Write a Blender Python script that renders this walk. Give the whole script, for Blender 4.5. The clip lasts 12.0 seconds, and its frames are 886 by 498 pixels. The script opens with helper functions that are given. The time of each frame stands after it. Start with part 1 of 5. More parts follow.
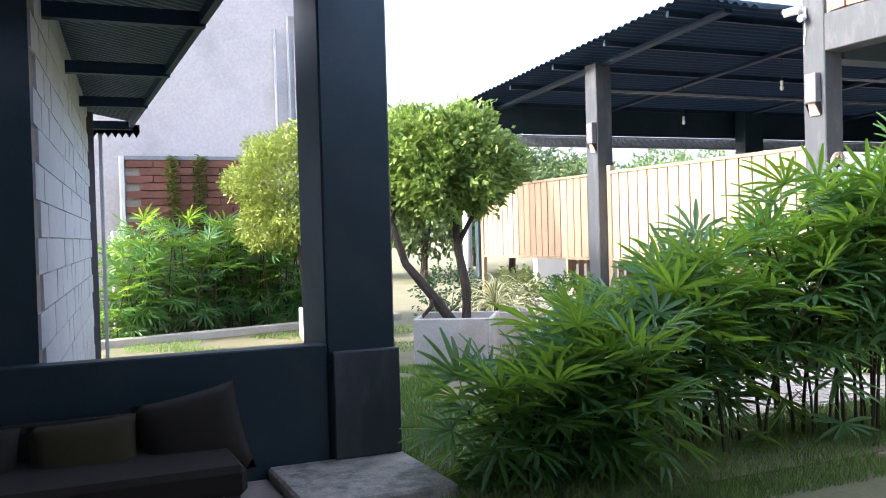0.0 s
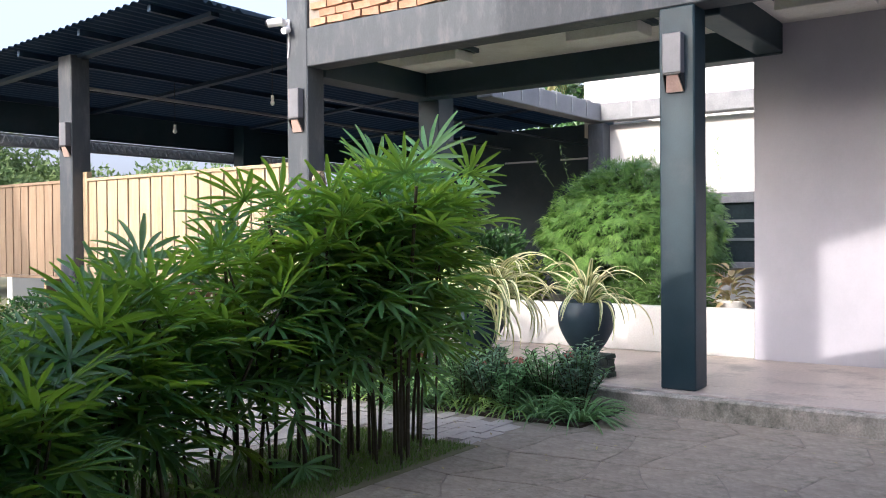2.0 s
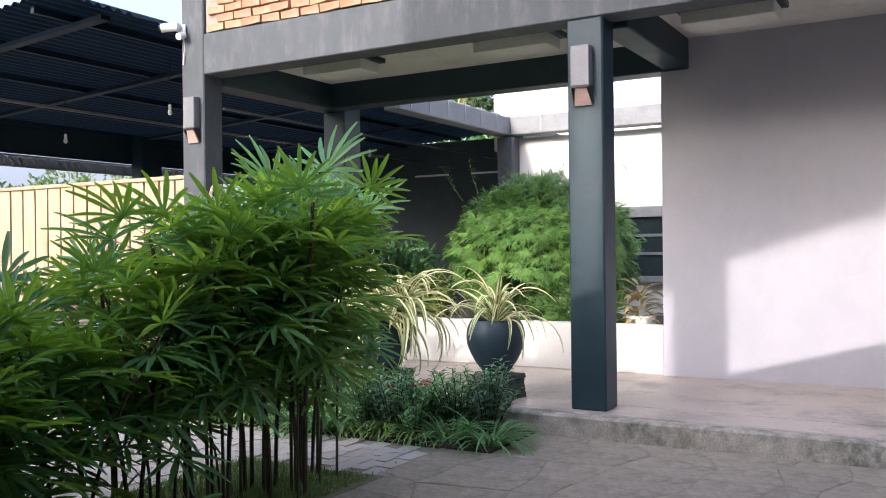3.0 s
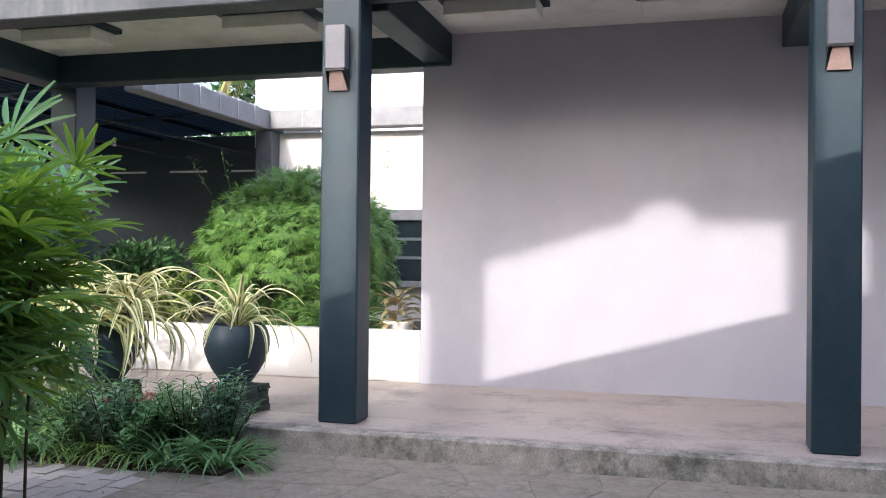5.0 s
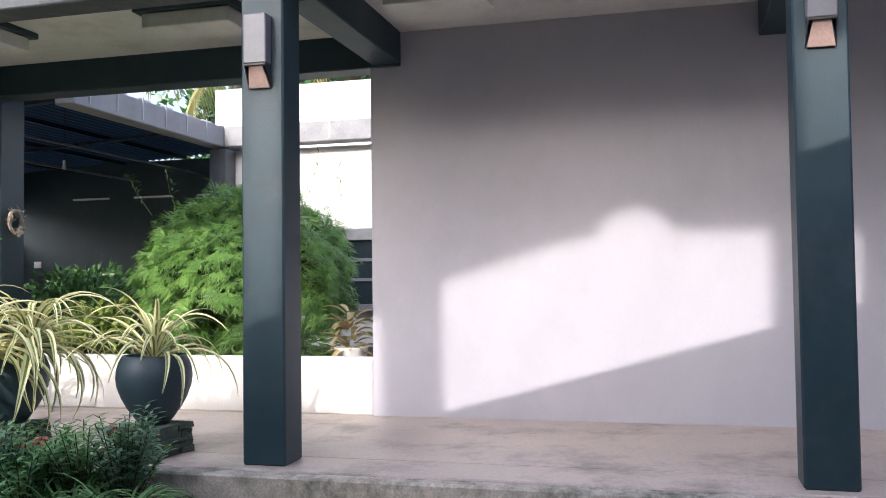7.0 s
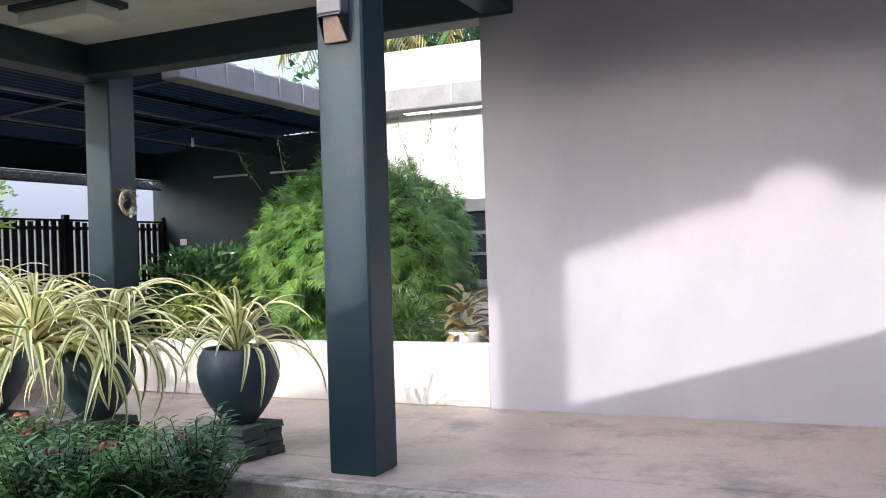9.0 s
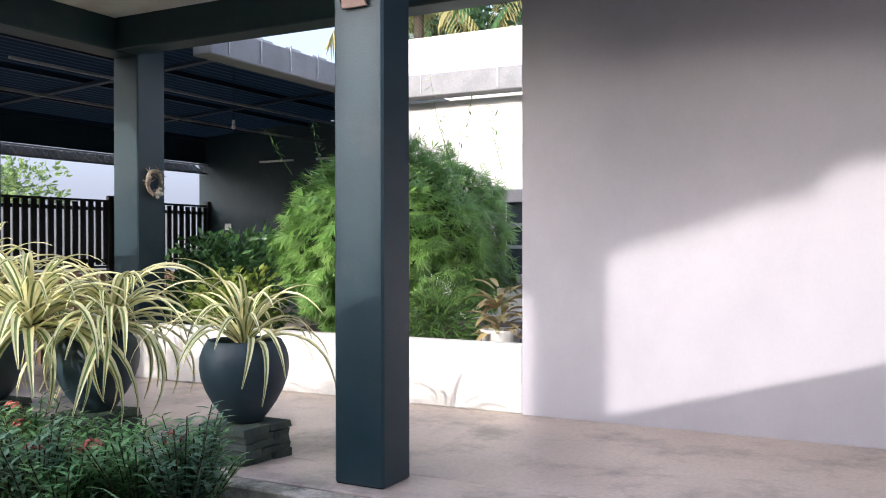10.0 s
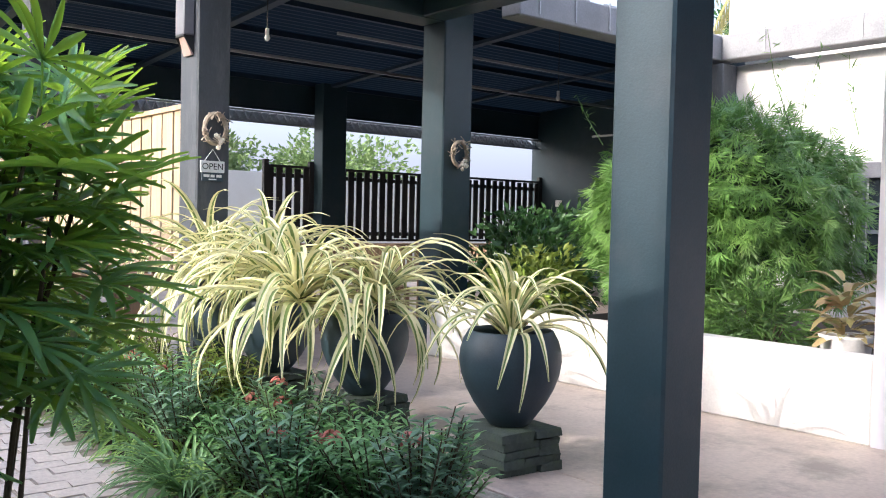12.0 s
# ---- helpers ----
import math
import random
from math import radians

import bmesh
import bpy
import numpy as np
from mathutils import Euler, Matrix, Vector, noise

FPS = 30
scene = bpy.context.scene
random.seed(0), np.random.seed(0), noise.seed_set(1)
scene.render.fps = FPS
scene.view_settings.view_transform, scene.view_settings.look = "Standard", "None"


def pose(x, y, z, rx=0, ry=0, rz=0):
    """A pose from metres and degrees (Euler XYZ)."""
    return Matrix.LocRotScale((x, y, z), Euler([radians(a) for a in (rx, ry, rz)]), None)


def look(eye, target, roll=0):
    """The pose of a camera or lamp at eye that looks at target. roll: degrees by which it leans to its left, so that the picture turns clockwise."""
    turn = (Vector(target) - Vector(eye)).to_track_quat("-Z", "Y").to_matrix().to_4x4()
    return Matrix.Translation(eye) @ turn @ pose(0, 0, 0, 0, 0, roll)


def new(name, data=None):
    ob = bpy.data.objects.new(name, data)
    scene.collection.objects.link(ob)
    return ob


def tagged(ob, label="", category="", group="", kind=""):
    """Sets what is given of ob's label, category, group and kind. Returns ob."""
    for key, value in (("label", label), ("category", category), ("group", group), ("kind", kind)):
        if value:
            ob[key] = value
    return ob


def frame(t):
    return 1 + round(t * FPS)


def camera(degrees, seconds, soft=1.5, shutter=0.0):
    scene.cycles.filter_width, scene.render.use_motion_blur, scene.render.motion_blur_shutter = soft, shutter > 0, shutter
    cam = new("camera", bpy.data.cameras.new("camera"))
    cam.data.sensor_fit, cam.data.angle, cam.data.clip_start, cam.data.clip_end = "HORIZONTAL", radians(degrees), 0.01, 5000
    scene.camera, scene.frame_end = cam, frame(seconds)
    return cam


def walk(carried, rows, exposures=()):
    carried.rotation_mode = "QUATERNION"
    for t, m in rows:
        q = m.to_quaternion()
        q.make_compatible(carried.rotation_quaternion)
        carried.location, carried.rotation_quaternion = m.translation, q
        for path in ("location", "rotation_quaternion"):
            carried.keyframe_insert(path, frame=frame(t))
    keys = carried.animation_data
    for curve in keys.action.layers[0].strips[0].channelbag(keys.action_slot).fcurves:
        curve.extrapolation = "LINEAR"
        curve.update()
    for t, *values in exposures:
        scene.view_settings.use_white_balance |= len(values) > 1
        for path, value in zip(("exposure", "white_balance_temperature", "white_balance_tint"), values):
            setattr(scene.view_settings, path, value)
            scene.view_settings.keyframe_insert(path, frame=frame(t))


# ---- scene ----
cam = camera(53.0, 12.0, soft=1.0)
PATH = [
    (0, (-0.597, -0.331, 1.354), (0.211, 1.498, 1.317), -1.6),
    (0.5, (-0.286, -0.228, 1.401), (0.726, 1.496, 1.367), -0.9),
    (1, (0.01, -0.112, 1.421), (1.25, 1.457, 1.383), -0.2),
    (1.5, (0.166, 0.105, 1.438), (1.608, 1.49, 1.4), -0.2),
    (2, (0.287, 0.146, 1.383), (1.912, 1.312, 1.357), -0.5),
    (2.5, (0.425, 0.19, 1.417), (2.119, 1.252, 1.406), -0.8),
    (4.5, (1.04, 0.414, 1.407), (2.917, 1.105, 1.405), 0.4),
    (5, (1.188, 0.357, 1.349), (3.117, 0.885, 1.365), 0.6),
    (5.5, (1.329, 0.3, 1.312), (3.27, 0.777, 1.394), 0.9),
    (6, (1.483, 0.269, 1.286), (3.426, 0.734, 1.377), -0.1),
    (6.5, (1.738, 0.244, 1.28), (3.678, 0.72, 1.365), -0.7),
    (8.5, (2.619, 0.22, 1.348), (4.477, 0.963, 1.355), -0.7),
    (9, (2.875, 0.241, 1.357), (4.694, 1.074, 1.363), -1.8),
    (9.5, (3.147, 0.254, 1.37), (4.931, 1.158, 1.382), -0.6),
    (10, (3.382, 0.31, 1.349), (5.147, 1.251, 1.339), -0.1),
    (10.5, (3.633, 0.408, 1.353), (5.294, 1.523, 1.339), 0.4),
    (11, (3.838, 0.472, 1.346), (5.336, 1.797, 1.335), 0.5),
    (11.5, (4.029, 0.476, 1.36), (5.372, 1.958, 1.331), 1.9),
    (12, (4.238, 0.565, 1.343), (5.52, 2.099, 1.277), 1.3),
]
EXPO, SKY, SUNNY = 1.28, 0.15, 1.62
walk(cam, [(t, look(eye, target, roll)) for t, eye, target, roll in PATH], [(t, EXPO + stops, 5350, 13) for t, stops in ((0.0, 0.8), (0.5, 0.36), (1.0, 0.1), (1.5, 0.0), (3.0, -0.03), (5.0, 0.04), (8.5, -0.04), (10.0, -0.06), (11.0, 0.05), (12.0, 0.2))])

# ---- light ----
SUN_TRAVEL = Vector((1.0, -0.165, -0.46)).normalized()
SUN_EL = math.asin(-SUN_TRAVEL.z)
SUN_AZ = math.atan2(-SUN_TRAVEL.x, -SUN_TRAVEL.y)
world = bpy.data.worlds.new("world")
scene.world = world
world.use_nodes = True
wn = world.node_tree.nodes
sky = wn.new("ShaderNodeTexSky")
sky.sky_type, sky.sun_disc = "NISHITA", False
sky.sun_elevation, sky.sun_rotation = SUN_EL, SUN_AZ
sky.air_density, sky.dust_density, sky.ozone_density = 1.0, 10.0, 1.0
wn["Background"].inputs["Strength"].default_value = SKY
haze = wn.new("ShaderNodeMix")
haze.data_type, haze.blend_type = "RGBA", "ADD"
haze.inputs["Factor"].default_value = 1.0
haze.inputs["B"].default_value = (1.68, 1.62, 1.68, 1.0)
world.node_tree.links.new(sky.outputs[0], haze.inputs["A"])
world.node_tree.links.new(haze.outputs["Result"], wn["Background"].inputs["Color"])
sun_data = bpy.data.lights.new("sun", "SUN")
sun_data.energy, sun_data.angle, sun_data.color = SUNNY, radians(0.5), (1.0, 0.83, 0.62)
sun_lamp = new("sun", sun_data)
sun_lamp.matrix_world = look((-20, 4, 12), Vector((-20, 4, 12)) + SUN_TRAVEL)


# ---- materials ----
def rgb(c):
    return (*c, 1.0)


def surf(name, c1, c2, scale=6.0, rough=0.7, bump=0.2, fine=60.0, stain=None, stain_scale=1.2, stain_amount=0.5,
         stretch=(1, 1, 1), metallic=0.0, rand=0.0, bump_dist=0.01, spec=0.5, translucent=0.0, speckle=0.25, passes=None):
    """A two-scale procedural surface: broad variation, fine grain, optional stains and relief."""
    m = bpy.data.materials.new(name)
    m.use_nodes = True
    n, l = m.node_tree.nodes, m.node_tree.links
    b = n["Principled BSDF"]
    b.inputs["Metallic"].default_value = metallic
    b.inputs["Specular IOR Level"].default_value = spec
    co = n.new("ShaderNodeTexCoord")
    mp = n.new("ShaderNodeMapping")
    mp.inputs["Scale"].default_value = stretch
    l.new(co.outputs["Object"], mp.inputs["Vector"])
    big = n.new("ShaderNodeTexNoise")
    big.inputs["Scale"].default_value, big.inputs["Detail"].default_value = scale, 6.0
    big.inputs["Roughness"].default_value = 0.65
    l.new(mp.outputs[0], big.inputs["Vector"])
    small = n.new("ShaderNodeTexNoise")
    small.inputs["Scale"].default_value, small.inputs["Detail"].default_value = fine, 4.0
    l.new(mp.outputs[0], small.inputs["Vector"])
    mix = n.new("ShaderNodeMix")
    mix.data_type = "RGBA"
    mix.inputs["A"].default_value, mix.inputs["B"].default_value = rgb(c1), rgb(c2)
    ramp = n.new("ShaderNodeMapRange")
    ramp.inputs["From Min"].default_value, ramp.inputs["From Max"].default_value = 0.3, 0.7
    l.new(big.outputs[0], ramp.inputs[0])
    l.new(ramp.outputs[0], mix.inputs["Factor"])
    colour = mix.outputs["Result"]
    grain = n.new("ShaderNodeMix")
    grain.data_type, grain.blend_type = "RGBA", "OVERLAY"
    grain.inputs["Factor"].default_value = speckle
    l.new(colour, grain.inputs["A"])
    l.new(small.outputs[0], grain.inputs["B"])
    colour = grain.outputs["Result"]
    if stain:
        st = n.new("ShaderNodeTexNoise")
        st.inputs["Scale"].default_value, st.inputs["Detail"].default_value = stain_scale, 8.0
        st.inputs["Roughness"].default_value = 0.7
        l.new(mp.outputs[0], st.inputs["Vector"])
        sr = n.new("ShaderNodeMapRange")
        sr.inputs["From Min"].default_value, sr.inputs["From Max"].default_value = 0.5, 0.68
        sr.inputs["To Max"].default_value = stain_amount
        l.new(st.outputs[0], sr.inputs[0])
        sm = n.new("ShaderNodeMix")
        sm.data_type = "RGBA"
        sm.inputs["B"].default_value = rgb(stain)
        l.new(sr.outputs[0], sm.inputs["Factor"])
        l.new(colour, sm.inputs["A"])
        colour = sm.outputs["Result"]
    if rand:
        info = n.new("ShaderNodeObjectInfo")
        geo = n.new("ShaderNodeNewGeometry")
        add = n.new("ShaderNodeMath")
        add.operation = "ADD"
        l.new(info.outputs["Random"], add.inputs[0])
        l.new(geo.outputs["Random Per Island"], add.inputs[1])
        rr = n.new("ShaderNodeMapRange")
        rr.inputs["From Max"].default_value = 2.0
        rr.inputs["To Min"].default_value, rr.inputs["To Max"].default_value = 1.0 - rand, 1.0 + rand
        l.new(add.outputs[0], rr.inputs[0])
        hs = n.new("ShaderNodeHueSaturation")
        l.new(rr.outputs[0], hs.inputs["Value"])
        l.new(colour, hs.inputs["Color"])
        colour = hs.outputs["Color"]
    l.new(colour, b.inputs["Base Color"])
    ro = n.new("ShaderNodeMapRange")
    ro.inputs["To Min"].default_value, ro.inputs["To Max"].default_value = max(rough - 0.12, 0.02), min(rough + 0.12, 1.0)
    l.new(big.outputs[0], ro.inputs[0])
    l.new(ro.outputs[0], b.inputs["Roughness"])
    if bump:
        mul = n.new("ShaderNodeMath")
        mul.operation = "MULTIPLY_ADD"
        mul.inputs[1].default_value = 0.4
        l.new(small.outputs[0], mul.inputs[0])
        l.new(big.outputs[0], mul.inputs[2])
        bp = n.new("ShaderNodeBump")
        bp.inputs["Strength"].default_value, bp.inputs["Distance"].default_value = bump, bump_dist
        l.new(mul.outputs[0], bp.inputs["Height"])
        l.new(bp.outputs[0], b.inputs["Normal"])
    if translucent:
        tr = n.new("ShaderNodeBsdfTranslucent")
        if passes:
            tr.inputs["Color"].default_value = rgb(passes)
        else:
            l.new(colour, tr.inputs["Color"])
        ms = n.new("ShaderNodeMixShader")
        ms.inputs[0].default_value = translucent
        l.new(b.outputs[0], ms.inputs[1])
        l.new(tr.outputs[0], ms.inputs[2])
        l.new(ms.outputs[0], n["Material Output"].inputs[0])
    return m


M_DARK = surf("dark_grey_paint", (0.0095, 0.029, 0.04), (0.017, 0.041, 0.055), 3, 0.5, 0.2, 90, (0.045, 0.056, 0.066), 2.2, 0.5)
# weathered paint that also holds the sunlit tone of columns 1 and 6
M_BEAM = surf("weathered_sunlit_grey_paint", (0.042, 0.05, 0.06), (0.066, 0.073, 0.084), 4, 0.6, 0.2, 80, (0.15, 0.15, 0.16), 3.0, 0.5, stretch=(2, 2, 0.6))
M_CEIL = surf("ceiling_paint", (0.62, 0.62, 0.58), (0.7, 0.7, 0.66), 2, 0.85, 0.1, 50, (0.45, 0.42, 0.36), 2.2, 0.5)
M_WALL = surf("lilac_grey_plaster", (0.435, 0.427, 0.478), (0.495, 0.487, 0.538), 0.9, 0.8, 0.03, 60, (0.395, 0.387, 0.43), 0.7, 0.6, stretch=(1, 1, 0.8), speckle=0.04)
M_WHITE = surf("white_paint", (0.61, 0.595, 0.57), (0.68, 0.665, 0.64), 2, 0.75, 0.1, 60, (0.6, 0.58, 0.53), 1.3, 0.4)
M_FLOOR = surf("polished_cement", (0.41, 0.34, 0.295), (0.53, 0.445, 0.385), 1.8, 0.4, 0.12, 40, (0.17, 0.14, 0.12), 1.7, 0.85)
M_KERB = surf("stained_concrete", (0.26, 0.24, 0.19), (0.6, 0.54, 0.47), 6, 0.85, 0.6, 70, (0.085, 0.1, 0.07), 4.5, 0.95, speckle=0.5)
M_PAVE = surf("paving_concrete", (0.45, 0.4, 0.36), (0.57, 0.51, 0.46), 4, 0.85, 0.5, 50, (0.33, 0.29, 0.25), 1.1, 0.6, rand=0.1)
M_FLAG = surf("worn_flagstone", (0.26, 0.22, 0.165), (0.5, 0.42, 0.34), 3.0, 0.85, 1.0, 30, (0.17, 0.16, 0.11), 2.4, 0.85, rand=0.1, bump_dist=0.03)
M_JOINT = surf("paving_joint", (0.25, 0.21, 0.17), (0.36, 0.305, 0.25), 8, 0.95, 0.4, 60)
M_SOIL = surf("lawn_soil", (0.15, 0.155, 0.07), (0.22, 0.2, 0.11), 1.2, 0.95, 0.5, 30, (0.25, 0.21, 0.14), 0.5, 0.8)
M_BED = surf("bed_soil", (0.05, 0.04, 0.03), (0.09, 0.07, 0.05), 8, 0.95, 0.6, 40)
M_BRICK = surf("orange_brick", (0.3, 0.15, 0.085), (0.4, 0.23, 0.14), 9, 0.9, 0.5, 50, (0.42, 0.33, 0.26), 4, 0.5, rand=0.25)
M_MORTAR = surf("grey_mortar", (0.26, 0.22, 0.19), (0.32, 0.28, 0.24), 12, 0.95, 0.5, 60)
M_REDBRICK = surf("dark_red_brick", (0.13, 0.05, 0.036), (0.2, 0.08, 0.055), 9, 0.9, 0.4, 50, (0.1, 0.06, 0.05), 3, 0.5, rand=0.35)
M_ROOF = surf("blue_grey_roof_sheet", (0.016, 0.037, 0.064), (0.025, 0.05, 0.08), 3, 0.65, 0.05, 40, metallic=0.3)
M_STEEL = surf("dark_steel", (0.014, 0.032, 0.062), (0.022, 0.044, 0.08), 5, 0.5, 0.1, 60, metallic=0.3)
M_GALV = surf("galvanised_steel", (0.3, 0.31, 0.32), (0.4, 0.41, 0.42), 6, 0.45, 0.1, 60, metallic=0.6)
M_PICKET = surf("pale_timber", (0.35, 0.265, 0.165), (0.46, 0.365, 0.24), 3, 0.75, 0.3, 60, (0.3, 0.2, 0.1), 2.5, 0.5, stretch=(6, 6, 0.6), rand=0.18)
M_BROWNWOOD = surf("brown_timber", (0.2, 0.13, 0.08), (0.3, 0.2, 0.12), 3, 0.75, 0.3, 60, stretch=(6, 6, 0.6), rand=0.2)
M_BLACKWOOD = surf("black_timber", (0.02, 0.02, 0.022), (0.035, 0.034, 0.035), 4, 0.7, 0.3, 60, stretch=(6, 6, 0.6))
M_POT = surf("slate_blue_pot", (0.022, 0.042, 0.06), (0.034, 0.058, 0.08), 5, 0.5, 0.15, 120, (0.09, 0.1, 0.11), 3, 0.4)
M_BLOCK = surf("mossy_stone", (0.035, 0.05, 0.045), (0.075, 0.095, 0.08), 7, 0.95, 0.8, 40, (0.06, 0.09, 0.04), 4, 0.7, rand=0.2, bump_dist=0.02)
M_HOUSE = surf("pale_grey_render", (0.5, 0.465, 0.455), (0.6, 0.56, 0.55), 0.5, 0.9, 0.2, 25, (0.3, 0.29, 0.3), 0.7, 0.5)
M_BLOCKWALL = surf("pale_block", (0.5, 0.52, 0.54), (0.6, 0.62, 0.64), 3, 0.9, 0.4, 40, (0.4, 0.42, 0.44), 3, 0.5, rand=0.08)
M_PIPE = surf("grey_pipe", (0.4, 0.41, 0.43), (0.48, 0.49, 0.5), 5, 0.5, 0.05, 60)
M_BOXC = surf("planter_concrete", (0.5, 0.47, 0.43), (0.6, 0.57, 0.53), 4, 0.85, 0.3, 60, (0.42, 0.3, 0.2), 1.4, 0.6)
M_LAMPGREY = surf("lamp_metal", (0.09, 0.092, 0.105), (0.12, 0.123, 0.135), 8, 0.45, 0.05, 90, metallic=0.3, speckle=0.08)
M_LAMPPINK = surf("lamp_reflector", (0.34, 0.24, 0.21), (0.44, 0.32, 0.28), 8, 0.4, 0.05, 60)
M_BLACK = surf("black_plastic", (0.012, 0.012, 0.013), (0.02, 0.02, 0.022), 8, 0.4, 0.05, 60)
M_PLASTIC = surf("white_plastic", (0.75, 0.75, 0.74), (0.8, 0.8, 0.79), 8, 0.35, 0.0, 60)


# ---- mesh helpers ----
def mesh_from(name, bm, mats, smooth=False):
    me = bpy.data.meshes.new(name)
    bm.normal_update()
    bm.to_mesh(me)
    bm.free()
    for m in (mats if isinstance(mats, (list, tuple)) else [mats]):
        me.materials.append(m)
    if smooth:
        for p in me.polygons:
            p.use_smooth = True
    return me


def part(name, bm, material, parent=None, label="", smooth=False, at=None):
    ob = new(name, mesh_from(name, bm, material, smooth))
    if parent is not None:
        ob.parent = parent
    if at is not None:
        ob.matrix_basis = at
    return tagged(ob, label)


def thing(name, label, category, at=None, group="", kind=""):
    ob = new(name)
    ob.empty_display_size = 0.1
    if at is not None:
        ob.matrix_basis = at
    return tagged(ob, label, category, group, kind)


def box(x0, x1, y0, y1, z0, z1, bevel=0.0, bm=None):
    bm = bm or bmesh.new()
    r = bmesh.ops.create_cube(bm, size=1.0, matrix=Matrix.Translation(((x0 + x1) / 2, (y0 + y1) / 2, (z0 + z1) / 2)) @ Matrix.Diagonal((abs(x1 - x0), abs(y1 - y0), abs(z1 - z0), 1)))
    if bevel:
        edges = {e for v in r["verts"] for e in v.link_edges}
        bmesh.ops.bevel(bm, geom=list(edges), offset=bevel, segments=1, affect="EDGES")
    return bm


def tube(points, radius, sides=8, bm=None, taper=1.0, closed=False):
    """A round tube along a list of points, tapering to radius * taper."""
    bm = bm or bmesh.new()
    pts = [Vector(p) for p in points]
    rings = []
    last = len(pts) - 1
    for i, p in enumerate(pts):
        d = (pts[(i + 1) % len(pts)] - pts[i - 1]) if closed else (pts[min(i + 1, last)] - pts[max(i - 1, 0)])
        q = d.to_track_quat("Z", "Y").to_matrix()
        r = radius * (1 + (taper - 1) * i / max(last, 1))
        rings.append([bm.verts.new(p + q @ Vector((r * math.cos(2 * math.pi * k / sides), r * math.sin(2 * math.pi * k / sides), 0))) for k in range(sides)])
    pairs = list(zip(rings, rings[1:])) + ([(rings[-1], rings[0])] if closed else [])
    for a, b in pairs:
        for k in range(sides):
            bm.faces.new((a[k], a[(k + 1) % sides], b[(k + 1) % sides], b[k]))
    if not closed:
        bm.faces.new(rings[0][::-1])
        bm.faces.new(rings[-1])
    return bm


def lathe(profile, sides=32, bm=None):
    bm = bm or bmesh.new()
    rings = [[bm.verts.new((r * math.cos(2 * math.pi * k / sides), r * math.sin(2 * math.pi * k / sides), z)) for k in range(sides)] for r, z in profile]
    for a, b in zip(rings, rings[1:]):
        for k in range(sides):
            bm.faces.new((a[k], a[(k + 1) % sides], b[(k + 1) % sides], b[k]))
    bm.faces.new(rings[0][::-1])
    bm.faces.new(rings[-1])
    return bm


def structure(name, bm, mat, label, category, smooth=False):
    return tagged(part(name, bm, mat, None, "", smooth), label, category, "", "structure")


# ---- setting: ground, floors, walls ----
FLOOR_Z, W, BEAM_Z, BEAM_T, CEIL_Z = 0.17, 9.07, 3.17, 3.57, 3.39
structure("ground", box(-150, 150, -150, 150, -0.6, 0.0), M_SOIL, "sandy soil with thin dry grass", "ground")
structure("floor_edge", box(6.9, 7.32, -9, 6.7, -0.1, FLOOR_Z + 0.001, 0.008), M_FLOOR, "smooth cement edge strip of the walkway floor", "floor")
structure("floor_plinth", box(7.326, W + 0.1, -9, 6.7, -0.1, FLOOR_Z, 0.012), [M_FLOOR], "worn smooth cement walkway floor with a raised edge", "floor")
structure("kerb", box(6.77, 6.897, -9, 6.7, -0.1, FLOOR_Z - 0.008, 0.012), M_KERB, "stained concrete step edge with peeling paint", "step")
structure("floor_carport", box(W + 0.105, 18.7, 6.3, 14.8, -0.1, 0.06), M_FLOOR, "grey cement carport floor", "floor")
structure("floor_carport_front", box(6.8, W + 0.1, 6.71, 14.8, -0.1, 0.06), M_FLOOR, "grey cement carport floor by the fence", "floor")
structure("soil_lightwell", box(W + 0.2, 12.9, -1.0, 6.28, -0.1, 0.45), M_BED, "dark planting soil behind the low wall", "soil")

# long plastered wall and the low white wall flush with it
bm = box(W, W + 0.2, -9, 2.72, FLOOR_Z, 3.6)
structure("wall_east", bm, M_WALL, "smooth lilac grey plastered walkway wall", "wall")
structure("wall_planter", box(W, W + 0.15, 2.722, 6.55, FLOOR_Z, 0.65, 0.01), M_WHITE, "low white painted planter wall", "wall")
structure("wall_lightwell", box(12.98, 13.2, -1.0, 6.3, 0, 3.1), M_WHITE, "white painted courtyard back wall", "wall")
structure("wall_lightwell_side", box(W + 0.2, 12.98, -1.2, -1.0, 0, 3.1), M_WHITE, "white painted courtyard end wall", "wall")
structure("wall_upper", box(15.2, 15.5, -6, 7.6, 3.2, 4.5), M_WHITE, "white parapet wall above the gutter", "wall")
structure("wall_boundary", box(10.5, 32, 19.0, 19.2, 0, 2.35), M_WHITE, "pale boundary wall beyond the carport", "wall")
structure("wall_carport_end", box(18.5, 18.7, 6.3, 14.6, 0, 3.9), M_DARK, "dark grey painted carport end wall", "wall")
structure("wall_carport_side", box(13.205, 18.5, 6.1, 6.3, 0, 3.35), M_DARK, "dark grey carport side wall", "wall")


def column(name, x0, x1, y0, y1, z0, z1, mat, label, cat="column"):
    return structure(name, box(x0, x1, y0, y1, z0, z1, 0.012), mat, label, cat)


